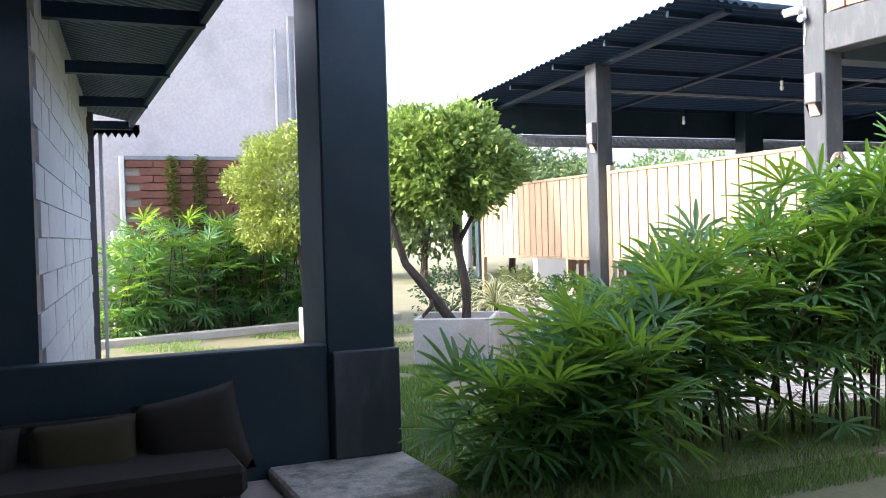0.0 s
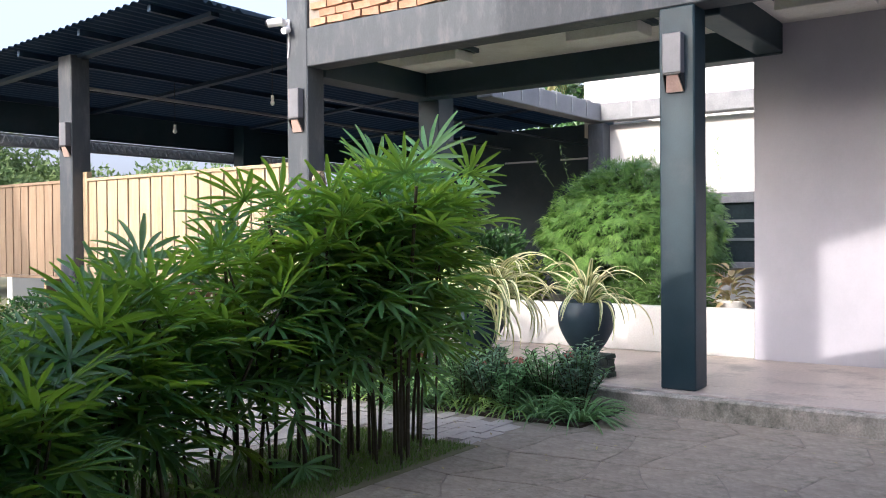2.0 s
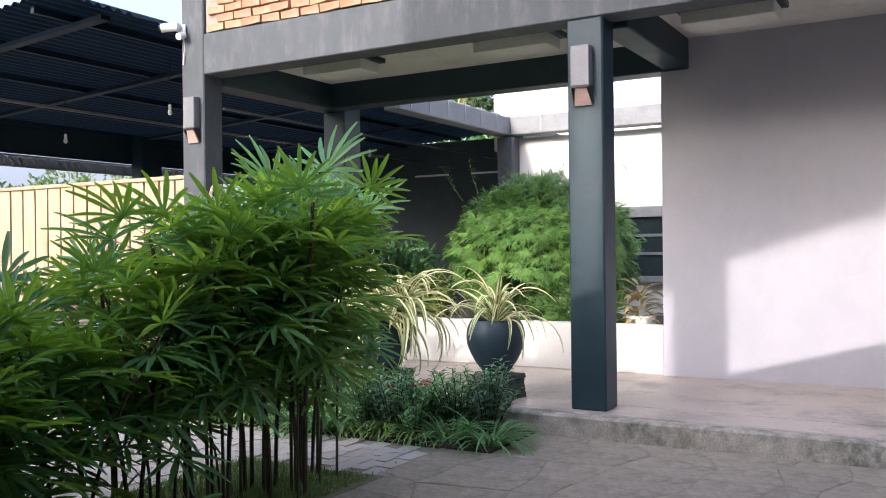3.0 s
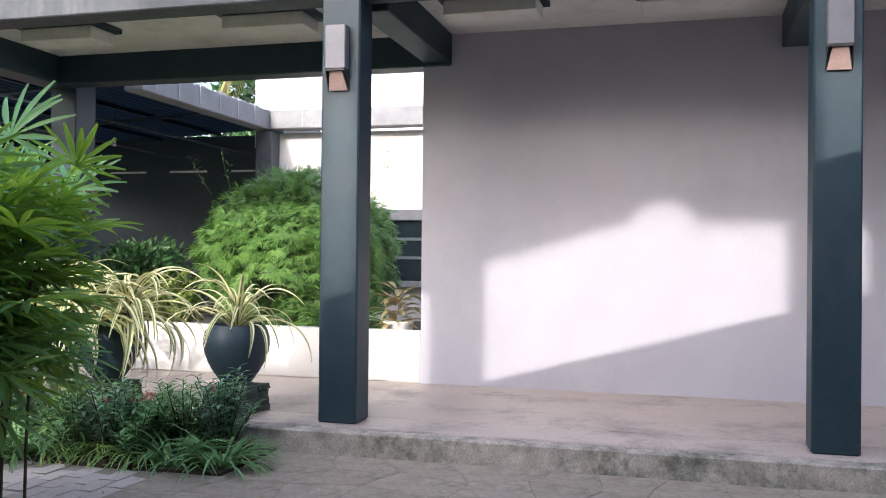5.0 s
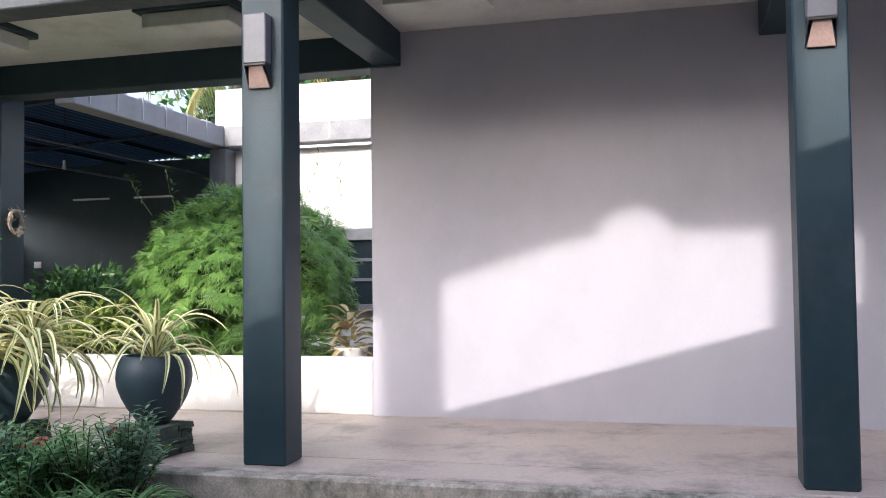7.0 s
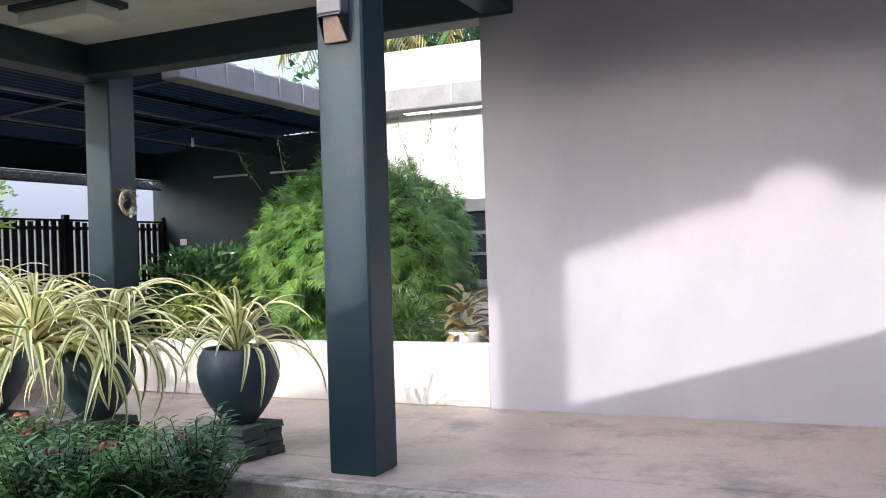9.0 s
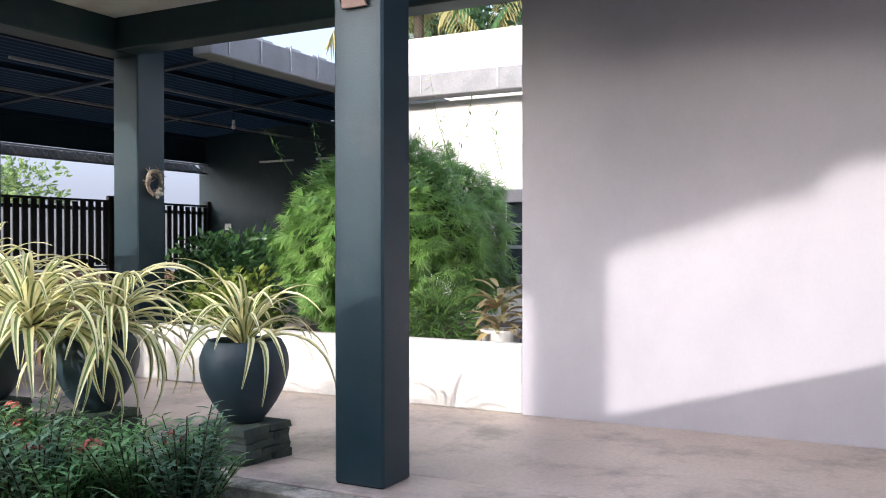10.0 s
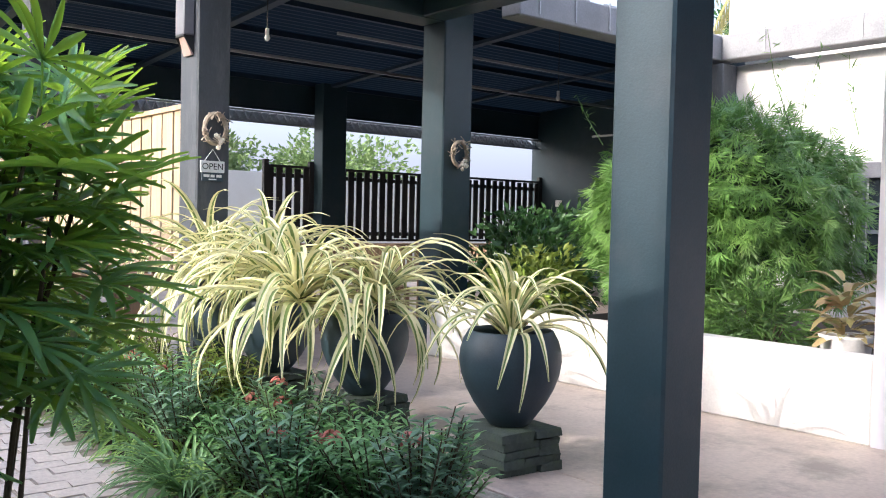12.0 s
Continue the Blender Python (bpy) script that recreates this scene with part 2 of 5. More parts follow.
LBL = "square dark grey painted concrete column"
# columns 1 and 6: sun on their dark paint is put into the paler colour
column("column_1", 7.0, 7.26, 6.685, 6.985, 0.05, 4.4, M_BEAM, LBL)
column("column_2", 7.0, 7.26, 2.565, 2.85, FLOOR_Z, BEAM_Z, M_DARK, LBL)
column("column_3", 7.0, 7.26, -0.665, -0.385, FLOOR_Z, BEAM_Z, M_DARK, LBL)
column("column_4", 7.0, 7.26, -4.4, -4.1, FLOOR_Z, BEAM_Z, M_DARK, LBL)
column("column_5", 9.32, 9.66, 6.68, 7.0, 0.05, 4.2, M_DARK, LBL)
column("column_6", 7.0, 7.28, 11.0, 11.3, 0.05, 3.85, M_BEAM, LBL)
column("column_7", 12.65, 13.15, 14.0, 14.3, 0.05, 3.7, M_DARK, LBL)
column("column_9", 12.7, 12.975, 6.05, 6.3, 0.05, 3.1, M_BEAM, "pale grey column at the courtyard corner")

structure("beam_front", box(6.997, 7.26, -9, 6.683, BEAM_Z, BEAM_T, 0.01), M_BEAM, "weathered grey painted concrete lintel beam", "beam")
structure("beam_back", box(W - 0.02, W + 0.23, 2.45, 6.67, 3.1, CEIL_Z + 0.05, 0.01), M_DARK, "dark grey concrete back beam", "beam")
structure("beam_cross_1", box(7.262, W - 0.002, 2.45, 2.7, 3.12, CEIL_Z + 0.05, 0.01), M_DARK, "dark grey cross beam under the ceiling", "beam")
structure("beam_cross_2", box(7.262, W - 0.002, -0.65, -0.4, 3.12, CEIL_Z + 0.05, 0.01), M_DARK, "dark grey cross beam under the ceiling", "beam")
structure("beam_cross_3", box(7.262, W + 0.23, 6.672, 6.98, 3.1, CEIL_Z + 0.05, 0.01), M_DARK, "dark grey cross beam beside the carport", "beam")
structure("ceiling", box(7.262, W + 0.2, -9, 6.67, CEIL_Z, CEIL_Z + 0.15), M_CEIL, "off-white stained walkway ceiling", "ceiling")
structure("wall_brick_back", box(7.04, 7.24, -9, 6.68, BEAM_T, 4.6), M_MORTAR, "grey mortar behind rough brickwork", "wall")

# unseen wall added behind the walk; its sloping gap shapes the sun patch
def slab(name, pts, x0, x1, mat, label):
    bm = bmesh.new()
    a = [bm.verts.new((x0, y, z)) for y, z in pts]
    b = [bm.verts.new((x1, y, z)) for y, z in pts]
    bm.faces.new(a)
    bm.faces.new(b[::-1])
    for i in range(len(pts)):
        bm.faces.new((a[i], b[i], b[(i + 1) % len(pts)], a[(i + 1) % len(pts)]))
    bmesh.ops.recalc_face_normals(bm, faces=bm.faces)
    return structure(name, bm, mat, label, "wall")


HX, WEST_Z = -6.0, 6.45
RUN = 9.0 - HX


def cast(y, z):
    """Where the sun ray that lands on the walkway wall at (y, z) passes the added shading wall."""
    return (y + 0.165 * RUN, z + 0.46 * RUN)


gap = [cast(*p) for p in ((3.7, 0.95), (2.52, 1.2), (2.52, 1.66), (2.28, 1.66), (2.28, 1.4), (2.14, 1.46), (1.02, 1.8), (1.0, 1.75), (0.9, 1.8), (0.86, 1.9), (0.76, 1.96), (0.55, 2.02), (0.46, 1.94), (0.36, 1.95), (0.34, 1.82), (-0.2, 1.82), (-1.05, 1.77))]
slab("wall_west_high", [(gap[0][0], 11)] + gap + [(gap[-1][0], WEST_Z), (-9.3, WEST_Z), (-9.3, 11)], HX - 0.3, HX, M_HOUSE, "unseen upper wall added to cut the sun to a sloping gap")
structure("wall_west_base", box(HX - 0.3, HX, -9.3, gap[0][0] + 0.3, 0, WEST_Z), M_HOUSE, "unseen wall added to block low sun and western sky", "wall")
structure("wall_west_pier", box(HX - 0.3, HX, gap[0][0] + 0.002, gap[0][0] + 0.3, WEST_Z + 0.002, 11), M_HOUSE, "unseen corner pier added to the shading wall", "wall")
# posts and stub added in the gap to trim the edges of the sunlight
structure("wall_west_post", box(HX - 0.25, HX - 0.05, cast(-0.72, 0)[0], cast(-0.43, 0)[0], WEST_Z, 9.5), M_HOUSE, "unseen post added in the gap to trim the sun patch", "post")
structure("wall_west_mullion", box(HX - 0.25, HX - 0.05, cast(2.17, 0)[0], cast(2.27, 0)[0], WEST_Z, 8.6), M_HOUSE, "unseen post added in the gap to trim the sun patch", "post")
structure("wall_west_post_slim", box(HX - 0.25, HX - 0.05, cast(2.55, 0)[0], cast(2.665, 0)[0], WEST_Z, 8.3), M_HOUSE, "slim unseen post added to narrow the sun strip at the wall corner", "post")
structure("wall_west_stub", box(HX - 0.25, HX - 0.05, cast(2.19, 0)[0], cast(2.49, 0)[0], WEST_Z, cast(0, 0.16)[1]), M_HOUSE, "unseen low pier added to keep the sun off the foot of column 2", "post")
M_LAMP = surf("lamp_housing", (0.14, 0.14, 0.155), (0.18, 0.18, 0.195), 8, 0.45, 0.05, 90, metallic=0.2, speckle=0.08)

# ---- front brickwork: rough bricks, each its own piece ----
wall_brick = bpy.data.objects["wall_brick_back"]


def piece_mesh(name, sx, sy, sz, mat, jag=0.006, seed=1):
    rnd = random.Random(seed)
    bm = box(-sx / 2, sx / 2, -sy / 2, sy / 2, -sz / 2, sz / 2)
    for v in bm.verts:
        v.co += Vector((rnd.uniform(-jag, jag), rnd.uniform(-jag, jag), rnd.uniform(-jag, jag)))
    return mesh_from(name, bm, mat)


def place(name, mesh, m, parent):
    ob = new(name, mesh)
    ob.parent = parent
    ob.matrix_basis = m
    return ob


rnd = random.Random(4)
brick_meshes = [piece_mesh("brick", 0.09, 0.215, 0.068, M_BRICK, 0.007, k) for k in range(5)]
for row in range(6):
    y = 6.62 - (0.12 if row % 2 else 0.0)
    while y > 2.2:
        place("brick", rnd.choice(brick_meshes), pose(7.045 - rnd.uniform(0, 0.02), y - 0.11, BEAM_T + 0.045 + row * 0.084, rnd.uniform(-2, 2), rnd.uniform(-2, 2), rnd.uniform(-2, 2)), wall_brick)
        y -= 0.232

# ---- gutters, court wall window ----
def gutter(name, p0, p1, out):
    """A concrete roof gutter beam from p0 to p1 with upright straps on the side that faces out."""
    g = thing(name, "grey concrete roof gutter with white metal straps", "gutter", kind="structure")
    x0, x1 = sorted((p0[0], p1[0]))
    y0, y1 = sorted((p0[1], p1[1]))
    part("trough", box(x0, x1, y0, y1, 3.13, 3.4, 0.012), M_BEAM2, g)
    n = 7
    for k in range(n):
        f = (k + 0.5) / n
        if x1 - x0 > y1 - y0:
            x, y = x0 + f * (x1 - x0), y0
            bm = box(x - 0.008, x + 0.008, y - 0.012, y - 0.003, 3.17, 3.43)
            box(x - 0.012, x + 0.25, y + 0.05, y + 0.07, 3.41, 3.43, 0, bm)
        else:
            x, y = x0, y0 + f * (y1 - y0)
            bm = box(x - 0.012, x - 0.003, y - 0.008, y + 0.008, 3.17, 3.43)
        part("strap", bm, M_GALV, g)


M_BEAM2 = surf("gutter_concrete", (0.2, 0.2, 0.21), (0.28, 0.28, 0.29), 4, 0.8, 0.2, 60, (0.22, 0.22, 0.22), 2.5, 0.6)
gutter("gutter_1", (9.67, 6.1), (12.98, 6.34), "y")
gutter("gutter_2", (12.72, 6.09), (12.97, -1.0), "x")

win = thing("window_1", "dark glazed window with grey frame in the courtyard wall", "window", kind="structure")
M_GLASS = surf("dark_glass", (0.02, 0.03, 0.035), (0.03, 0.04, 0.045), 2, 0.06, 0.0, 30)
M_FRAME = surf("window_frame_grey", (0.13, 0.15, 0.16), (0.17, 0.19, 0.2), 6, 0.5, 0.05, 60)
for k in range(3):
    y0 = 1.4 + k * 1.07
    part("pane", box(12.955, 12.965, y0 + 0.05, y0 + 1.02, 1.0, 1.84), M_GLASS, win)
    part("rail", box(12.93, 12.954, y0 + 0.05, y0 + 1.02, 1.3, 1.34), M_FRAME, win)
    part("rail", box(12.93, 12.954, y0 + 0.05, y0 + 1.02, 1.56, 1.6), M_FRAME, win)
for k in range(4):
    part("mullion", box(12.92, 12.97, 1.38 + k * 1.07, 1.45 + k * 1.07, 1.0, 1.84), M_FRAME, win)
part("window_head", box(12.9, 12.975, 1.36, 4.68, 1.842, 1.99), M_BEAM2, win)
part("window_sill", box(12.86, 12.975, 1.36, 4.68, 0.92, 0.998), M_BEAM2, win)

# ---- carport roof ----
def roof_z(y):
    return 3.72 + (15.1 - y) * 0.058 if y > 8.3 else 4.114 - (8.3 - y) * 0.35


bm = bmesh.new()
X0, X1, Y0, Y1 = 6.5, 18.8, 6.36, 15.1
ny = 236
rows_ = []
for j in range(ny + 1):
    y = Y0 + (Y1 - Y0) * j / ny
    z = roof_z(y) + (0.028 if j % 4 in (1, 2) else -0.004)
    rows_.append((bm.verts.new((X0 if y > 7.05 else 7.3, y, z)), bm.verts.new((X1, y, z))))
for a, b in zip(rows_, rows_[1:]):
    bm.faces.new((a[0], a[1], b[1], b[0]))
bmesh.ops.solidify(bm, geom=bm.faces[:], thickness=0.006)
structure("roof_carport", bm, M_ROOF, "blue-grey corrugated metal carport roof", "roof")
for k, y in enumerate((8.8, 10.2, 11.6, 13.0, 14.4)):
    structure("purlin", box(6.62, 18.6, y - 0.03, y + 0.03, roof_z(y) - 0.09, roof_z(y) - 0.012), M_STEEL, "dark steel purlin under the carport roof", "beam")


def sloped_beam(name, x0, x1, y0, y1, drop, depth, label):
    bm = bmesh.new()
    v = [bm.verts.new((x, y, roof_z(y) - d)) for y in (y0, y1) for x in (x0, x1) for d in (drop, drop + depth)]
    for f in ((0, 1, 3, 2), (4, 6, 7, 5), (0, 4, 5, 1), (2, 3, 7, 6), (0, 2, 6, 4), (1, 5, 7, 3)):
        bm.faces.new([v[i] for i in f])
    bmesh.ops.recalc_face_normals(bm, faces=bm.faces)
    structure(name, bm, M_STEEL, label, "beam")


for x in (7.1, 9.45, 12.8, 15.8):
    sloped_beam("rafter", x, x + 0.12, 8.3, 15.0, 0.095, 0.05, "dark steel rafter under the carport roof")
structure("ridge_rail", box(7.3, 18.5, 11.2, 11.24, 3.45, 3.49), M_GALV, "thin galvanised rail under the carport roof", "rail")
structure("rail_low", box(9.7, 18.5, 9.0, 9.035, 3.38, 3.41), M_GALV, "thin galvanised rail under the carport roof", "rail")

structure("eave_board", box(6.8, 18.495, 14.42, 14.445, 3.17, 3.74), M_DARK, "dark board closing the far eave", "board")

# lattice girder along the far side
girder = thing("lattice_girder", "grey steel lattice girder along the far eave", "girder", kind="structure")
part("chord", box(6.8, 18.5, 14.35, 14.4, 3.12, 3.15), M_GALV, girder)
part("chord", box(6.8, 18.5, 14.35, 14.4, 2.93, 2.96), M_GALV, girder)
bm = bmesh.new()
for k in range(150):
    x = 6.85 + k * 0.077
    a, b = (2.96, 3.12) if k % 2 else (3.12, 2.96)
    tube([(x, 14.375, a), (x + 0.077, 14.375, b)], 0.009, 4, bm)
tagged(part("lattice", bm, M_GALV, girder), kind="stuff")
bm = bmesh.new()
pv = []
for k in range(301):
    x = 6.8 + k * 0.039
    pv.append((bm.verts.new((x, 14.45 + (0.014 if k % 4 in (1, 2) else -0.014), 2.95)), bm.verts.new((x, 14.75 + (0.014 if k % 4 in (1, 2) else -0.014), 3.16))))
for a, b in zip(pv, pv[1:]):
    bm.faces.new((a[0], b[0], b[1], a[1]))
bmesh.ops.solidify(bm, geom=bm.faces[:], thickness=0.004)
structure("eave_sheet", bm, M_GALV, "galvanised corrugated sheet along the far eave", "roof sheet")

# ---- pale picket fences along the carport front ----
def fence(name, x, y0, y1, z0, z1, wood, label, pitch, width, slack=0.0, along="y", rails=(0.12, 0.88), seed=3):
    """Upright boards on rails between two end posts."""
    rnd = random.Random(seed)
    f = thing(name, label, "fence", kind="structure")
    n = int((y1 - y0) / pitch)
    def put(a0, a1, d0, d1, b0, b1, nm, bev=0.0):
        bm = box(d0, d1, a0, a1, b0, b1, bev) if along == "y" else box(a0, a1, d0, d1, b0, b1, bev)
        return part(nm, bm, wood, f)
    for k in range(n):
        y = y0 + (k + 0.5) * (y1 - y0) / n
        put(y - width / 2, y + width / 2, x - 0.012 + rnd.uniform(-0.003, 0.003), x + 0.012, z0 + rnd.uniform(-slack, slack), z1 - 0.03 + rnd.uniform(-slack, slack), "picket")
    put(y0, y1, x - 0.035, x + 0.035, z1 - 0.03, z1 + 0.012, "cap_rail", 0.004)
    put(y0, y1, x + 0.014, x + 0.05, z0 + 0.06, z0 + 0.13, "rail")
    put(y0, y1, x + 0.014, x + 0.05, z1 - 0.2, z1 - 0.13, "rail")
    put(y0, y1, x - 0.03, x + 0.03, z0 - 0.045, z0 - 0.004, "bottom_rail", 0.004)
    for y in (y0, y1):
        put(y - 0.05, y + 0.05, x - 0.04, x + 0.04, 0.06, z1 + 0.1, "post", 0.006)
    return f


M_TAN = surf("tan_timber", (0.25, 0.17, 0.105), (0.34, 0.25, 0.165), 3, 0.75, 0.3, 60, (0.26, 0.15, 0.07), 2.5, 0.5, stretch=(6, 6, 0.6), rand=0.25)
fence("fence_1", 7.19, 11.36, 15.3, 0.9, 2.2, M_TAN, "tan weathered timber picket fence panel", 0.205, 0.186)
fence("fence_2", 7.19, 7.06, 10.95, 0.9, 2.2, M_PICKET, "pale yellow timber picket fence panel", 0.225, 0.2)
fence("fence_3", 14.3, 11.7, 12.6, 0.95, 2.22, M_BLACKWOOD, "black slatted timber fence with gaps", 0.17, 0.12, 0.02, "x", seed=5)
fence("fence_4", 14.3, 13.2, 15.7, 0.95, 2.22, M_BLACKWOOD, "black slatted timber fence with gaps", 0.17, 0.12, 0.02, "x", seed=6)
fence("fence_5", 14.3, 15.75, 18.45, 0.95, 2.22, M_BLACKWOOD, "black slatted timber fence with gaps", 0.17, 0.115, 0.02, "x", seed=7)
fence("fence_6", 15.9, 9.5, 18.45, 0.1, 0.8, M_BROWNWOOD, "low brown timber fence beyond the carport", 0.2, 0.13, 0.03, "x", seed=8)
structure("post_fence_end", box(7.1, 7.24, 15.36, 15.5, 0, 3.66, 0.006), M_DARK, "dark grey steel post at the fence end", "post")
structure("gate_post", tube([(7.05, 15.75, 0), (7.05, 15.75, 2.15)], 0.09, 16), M_PIPE, "pale round concrete gate post", "post", True)

# ---- wall lamps on the columns ----
def wall_lamp(x, y, top):
    """A box lamp on a column with a slanted open reflector below."""
    t = thing("wall_lamp", "grey metal box wall lamp with slanted reflector", "lamp", pose(x, y, top), "wall lamps on the columns")
    part("housing", box(-0.085, -0.002, -0.075, 0.075, -0.31, 0, 0.006), M_LAMP, t)
    bm = bmesh.new()
    a = [bm.verts.new(p) for p in ((-0.07, -0.045, -0.323), (-0.07, 0.045, -0.323), (-0.02, 0.07, -0.45), (-0.02, -0.07, -0.45))]
    b = [bm.verts.new(p) for p in ((-0.055, -0.045, -0.323), (-0.055, 0.045, -0.323), (-0.004, 0.07, -0.45), (-0.004, -0.07, -0.45))]
    for f in ((0, 1, 2, 3), (7, 6, 5, 4), (0, 4, 5, 1), (1, 5, 6, 2), (2, 6, 7, 3), (3, 7, 4, 0)):
        bm.faces.new([(a + b)[i] for i in f])
    part("reflector", bm, M_LAMPPINK, t, "pinkish reflector plate")
    part("rim", box(-0.085, -0.003, -0.07, 0.07, -0.322, -0.312), M_BLACK, t)
    for sy in (-1, 1):
        bm = bmesh.new()
        ends = [[bm.verts.new((x, sy * (w + o), z)) for x, w, z in ((-0.084, 0.066, -0.323), (-0.003, 0.066, -0.323), (-0.003, 0.075, -0.45))] for o in (0.0, 0.005)]
        bm.faces.new(ends[0])
        bm.faces.new(ends[1][::-1])
        for i in range(3):
            bm.faces.new((ends[0][i], ends[1][i], ends[1][(i + 1) % 3], ends[0][(i + 1) % 3]))
        bmesh.ops.recalc_face_normals(bm, faces=bm.faces)
        part("shield", bm, M_BLACK, t)


for y in (2.715, 6.81, -0.525, 11.08):
    wall_lamp(6.998, y, 2.95)

# ---- ceiling lights ----
def ceiling_light(x, y):
    t = thing("ceiling_light", "off-white box ceiling light with dark cap plate", "ceiling light", pose(x, y, CEIL_Z), "ceiling lights of the walkway")
    part("cap_plate", box(-0.215, 0.215, -0.415, 0.415, -0.05, -0.002, 0.004), M_DARK, t, "dark cap plate")
    part("diffuser", box(-0.165, 0.165, -0.365, 0.365, -0.165, -0.051, 0.008), M_CEIL, t)


for y in (5.75, 3.75, 1.83, 0.33, -1.6):
    ceiling_light(8.0, y)

# ---- security camera ----
cctv = thing("security_camera", "white bullet security camera on a bracket", "camera", pose(6.99, 6.95, 3.63))
part("mount", box(-0.03, 0.0, -0.05, 0.05, -0.06, 0.06, 0.01), M_PLASTIC, cctv)
part("body", tube([(-0.05, 0.02, 0.03), (-0.12, -0.02, 0.02), (-0.2, 0.09, 0.0)], 0.045, 12), M_PLASTIC, cctv, smooth=False)
part("lens", tube([(-0.2, 0.09, 0.0), (-0.21, 0.105, -0.002)], 0.036, 12), M_BLACK, cctv, "black lens")
part("lamp_ball", tube([(-0.03, -0.04, -0.05), (-0.11, -0.05, -0.08)], 0.035, 10), M_PLASTIC, cctv)
part("cable", tube([(-0.012, -0.02, -0.06), (-0.012, -0.03, -0.2), (-0.012, -0.01, -0.34)], 0.006, 6), M_PLASTIC, cctv)

# ---- hanging bulbs ----
def bulb(x, y, z):
    t = thing("hanging_bulb", "unlit bulb hanging on a cord under the roof", "bulb", pose(x, y, z), "hanging bulbs")
    part("cord", tube([(0, 0, 0.08), (0, 0, roof_z(y) - z)], 0.006, 5), M_BLACK, t)
    part("socket", tube([(0, 0, 0.03), (0, 0, 0.09)], 0.022, 8), M_PLASTIC, t)
    part("glass", lathe([(0.008, -0.05), (0.026, -0.036), (0.032, -0.012), (0.024, 0.012), (0.016, 0.03)], 12), M_PLASTIC, t, smooth=True)


for p in ((9.2, 11.7, 3.1), (8.95, 9.25, 3.28), (13.5, 9.2, 3.1)):
    bulb(*p)

# ---- wreaths, sign, switch ----
def wreath(x, y, z, seed):
    rnd = random.Random(seed)
    t = thing("wreath", "small dry twig wreath hung on a column", "wreath", pose(x, y, z), "wreaths on the columns")
    ring = [(0.085 * math.cos(a), -0.03, 0.11 * math.sin(a)) for a in (2 * math.pi * k / 18 for k in range(18))]
    part("ring", tube(ring, 0.018, 6, closed=True), M_TWIG, t)
    bm = bmesh.new()
    for k in range(60):
        a = rnd.uniform(0, 2 * math.pi)
        r = rnd.uniform(0.065, 0.105)
        p = Vector((r * math.cos(a), -0.05 + rnd.uniform(-0.015, 0.02), r * 1.2 * math.sin(a)))
        tube([p, p + Vector((rnd.uniform(-0.05, 0.05), rnd.uniform(-0.02, 0.01), rnd.uniform(-0.05, 0.05)))], 0.005, 3, bm)
    part("twig_ring", bm, M_TWIG, t)
    bm = bmesh.new()
    for k in range(9):
        m = Matrix.Translation((rnd.uniform(-0.01, 0.07), -0.06, -0.1 + rnd.uniform(-0.04, 0.05)))
        bmesh.ops.create_icosphere(bm, subdivisions=1, radius=rnd.uniform(0.014, 0.024), matrix=m)
    part("dried_flowers", bm, M_CREAMF, t, "cream dried flowers")


M_TWIG = surf("dry_twig", (0.3, 0.24, 0.18), (0.42, 0.36, 0.28), 20, 0.9, 0.3, 90)
M_CREAMF = surf("cream_petal", (0.7, 0.64, 0.52), (0.8, 0.74, 0.62), 15, 0.8, 0.1, 60)
wreath(7.13, 6.683, 1.97, 1)
wreath(9.49, 6.678, 1.94, 2)


def text_mesh(words, size):
    cu = bpy.data.curves.new("text", "FONT")
    cu.body, cu.size, cu.align_x, cu.align_y, cu.extrude = words, size, "CENTER", "CENTER", 0.001
    tmp = new("text", cu)
    me = bpy.data.meshes.new_from_object(tmp.evaluated_get(bpy.context.evaluated_depsgraph_get()))
    bpy.data.objects.remove(tmp)
    me.materials.clear()
    return me


sign = thing("open_sign", "small white hanging sign reading OPEN", "sign", pose(7.12, 6.683, 1.69))
part("board", box(-0.095, 0.095, -0.016, -0.004, -0.04, 0.045, 0.003), M_PLASTIC, sign, "white board")
me = text_mesh("OPEN", 0.065)
me.materials.append(M_BLACK)
ob = new("lettering", me)
ob.parent, ob.matrix_basis = sign, pose(0, -0.018, 0.002, 90, 0, 0)
lower = part("lower_board", box(-0.085, 0.085, -0.014, -0.004, -0.105, -0.043, 0.003), M_POT, sign, "dark blue lower board")
for k, (a, b) in enumerate(((-0.07, -0.025), (-0.015, 0.015), (0.03, 0.07))):
    part("bar", box(a, b, -0.017, -0.0145, -0.075, -0.055), M_PLASTIC, lower)
part("bar", box(-0.03, 0.03, -0.017, -0.0145, -0.095, -0.086), M_PLASTIC, lower)
part("string", tube([(-0.06, -0.01, 0.046), (0.0, -0.012, 0.13), (0.06, -0.01, 0.046)], 0.003, 5), M_PLASTIC, sign)

sw = thing("wall_switch", "small white switch plate on the dark wall", "switch", pose(18.497, 13.75, 1.75))
part("plate", box(-0.02, 0, -0.09, 0.09, -0.07, 0.07, 0.005), M_PLASTIC, sw)
part("conduit", tube([(-0.02, -0.05, -0.08), (-0.02, -0.35, -0.3), (-0.02, -0.4, -0.75)], 0.018, 6), M_BLACK, sw, "black cable")
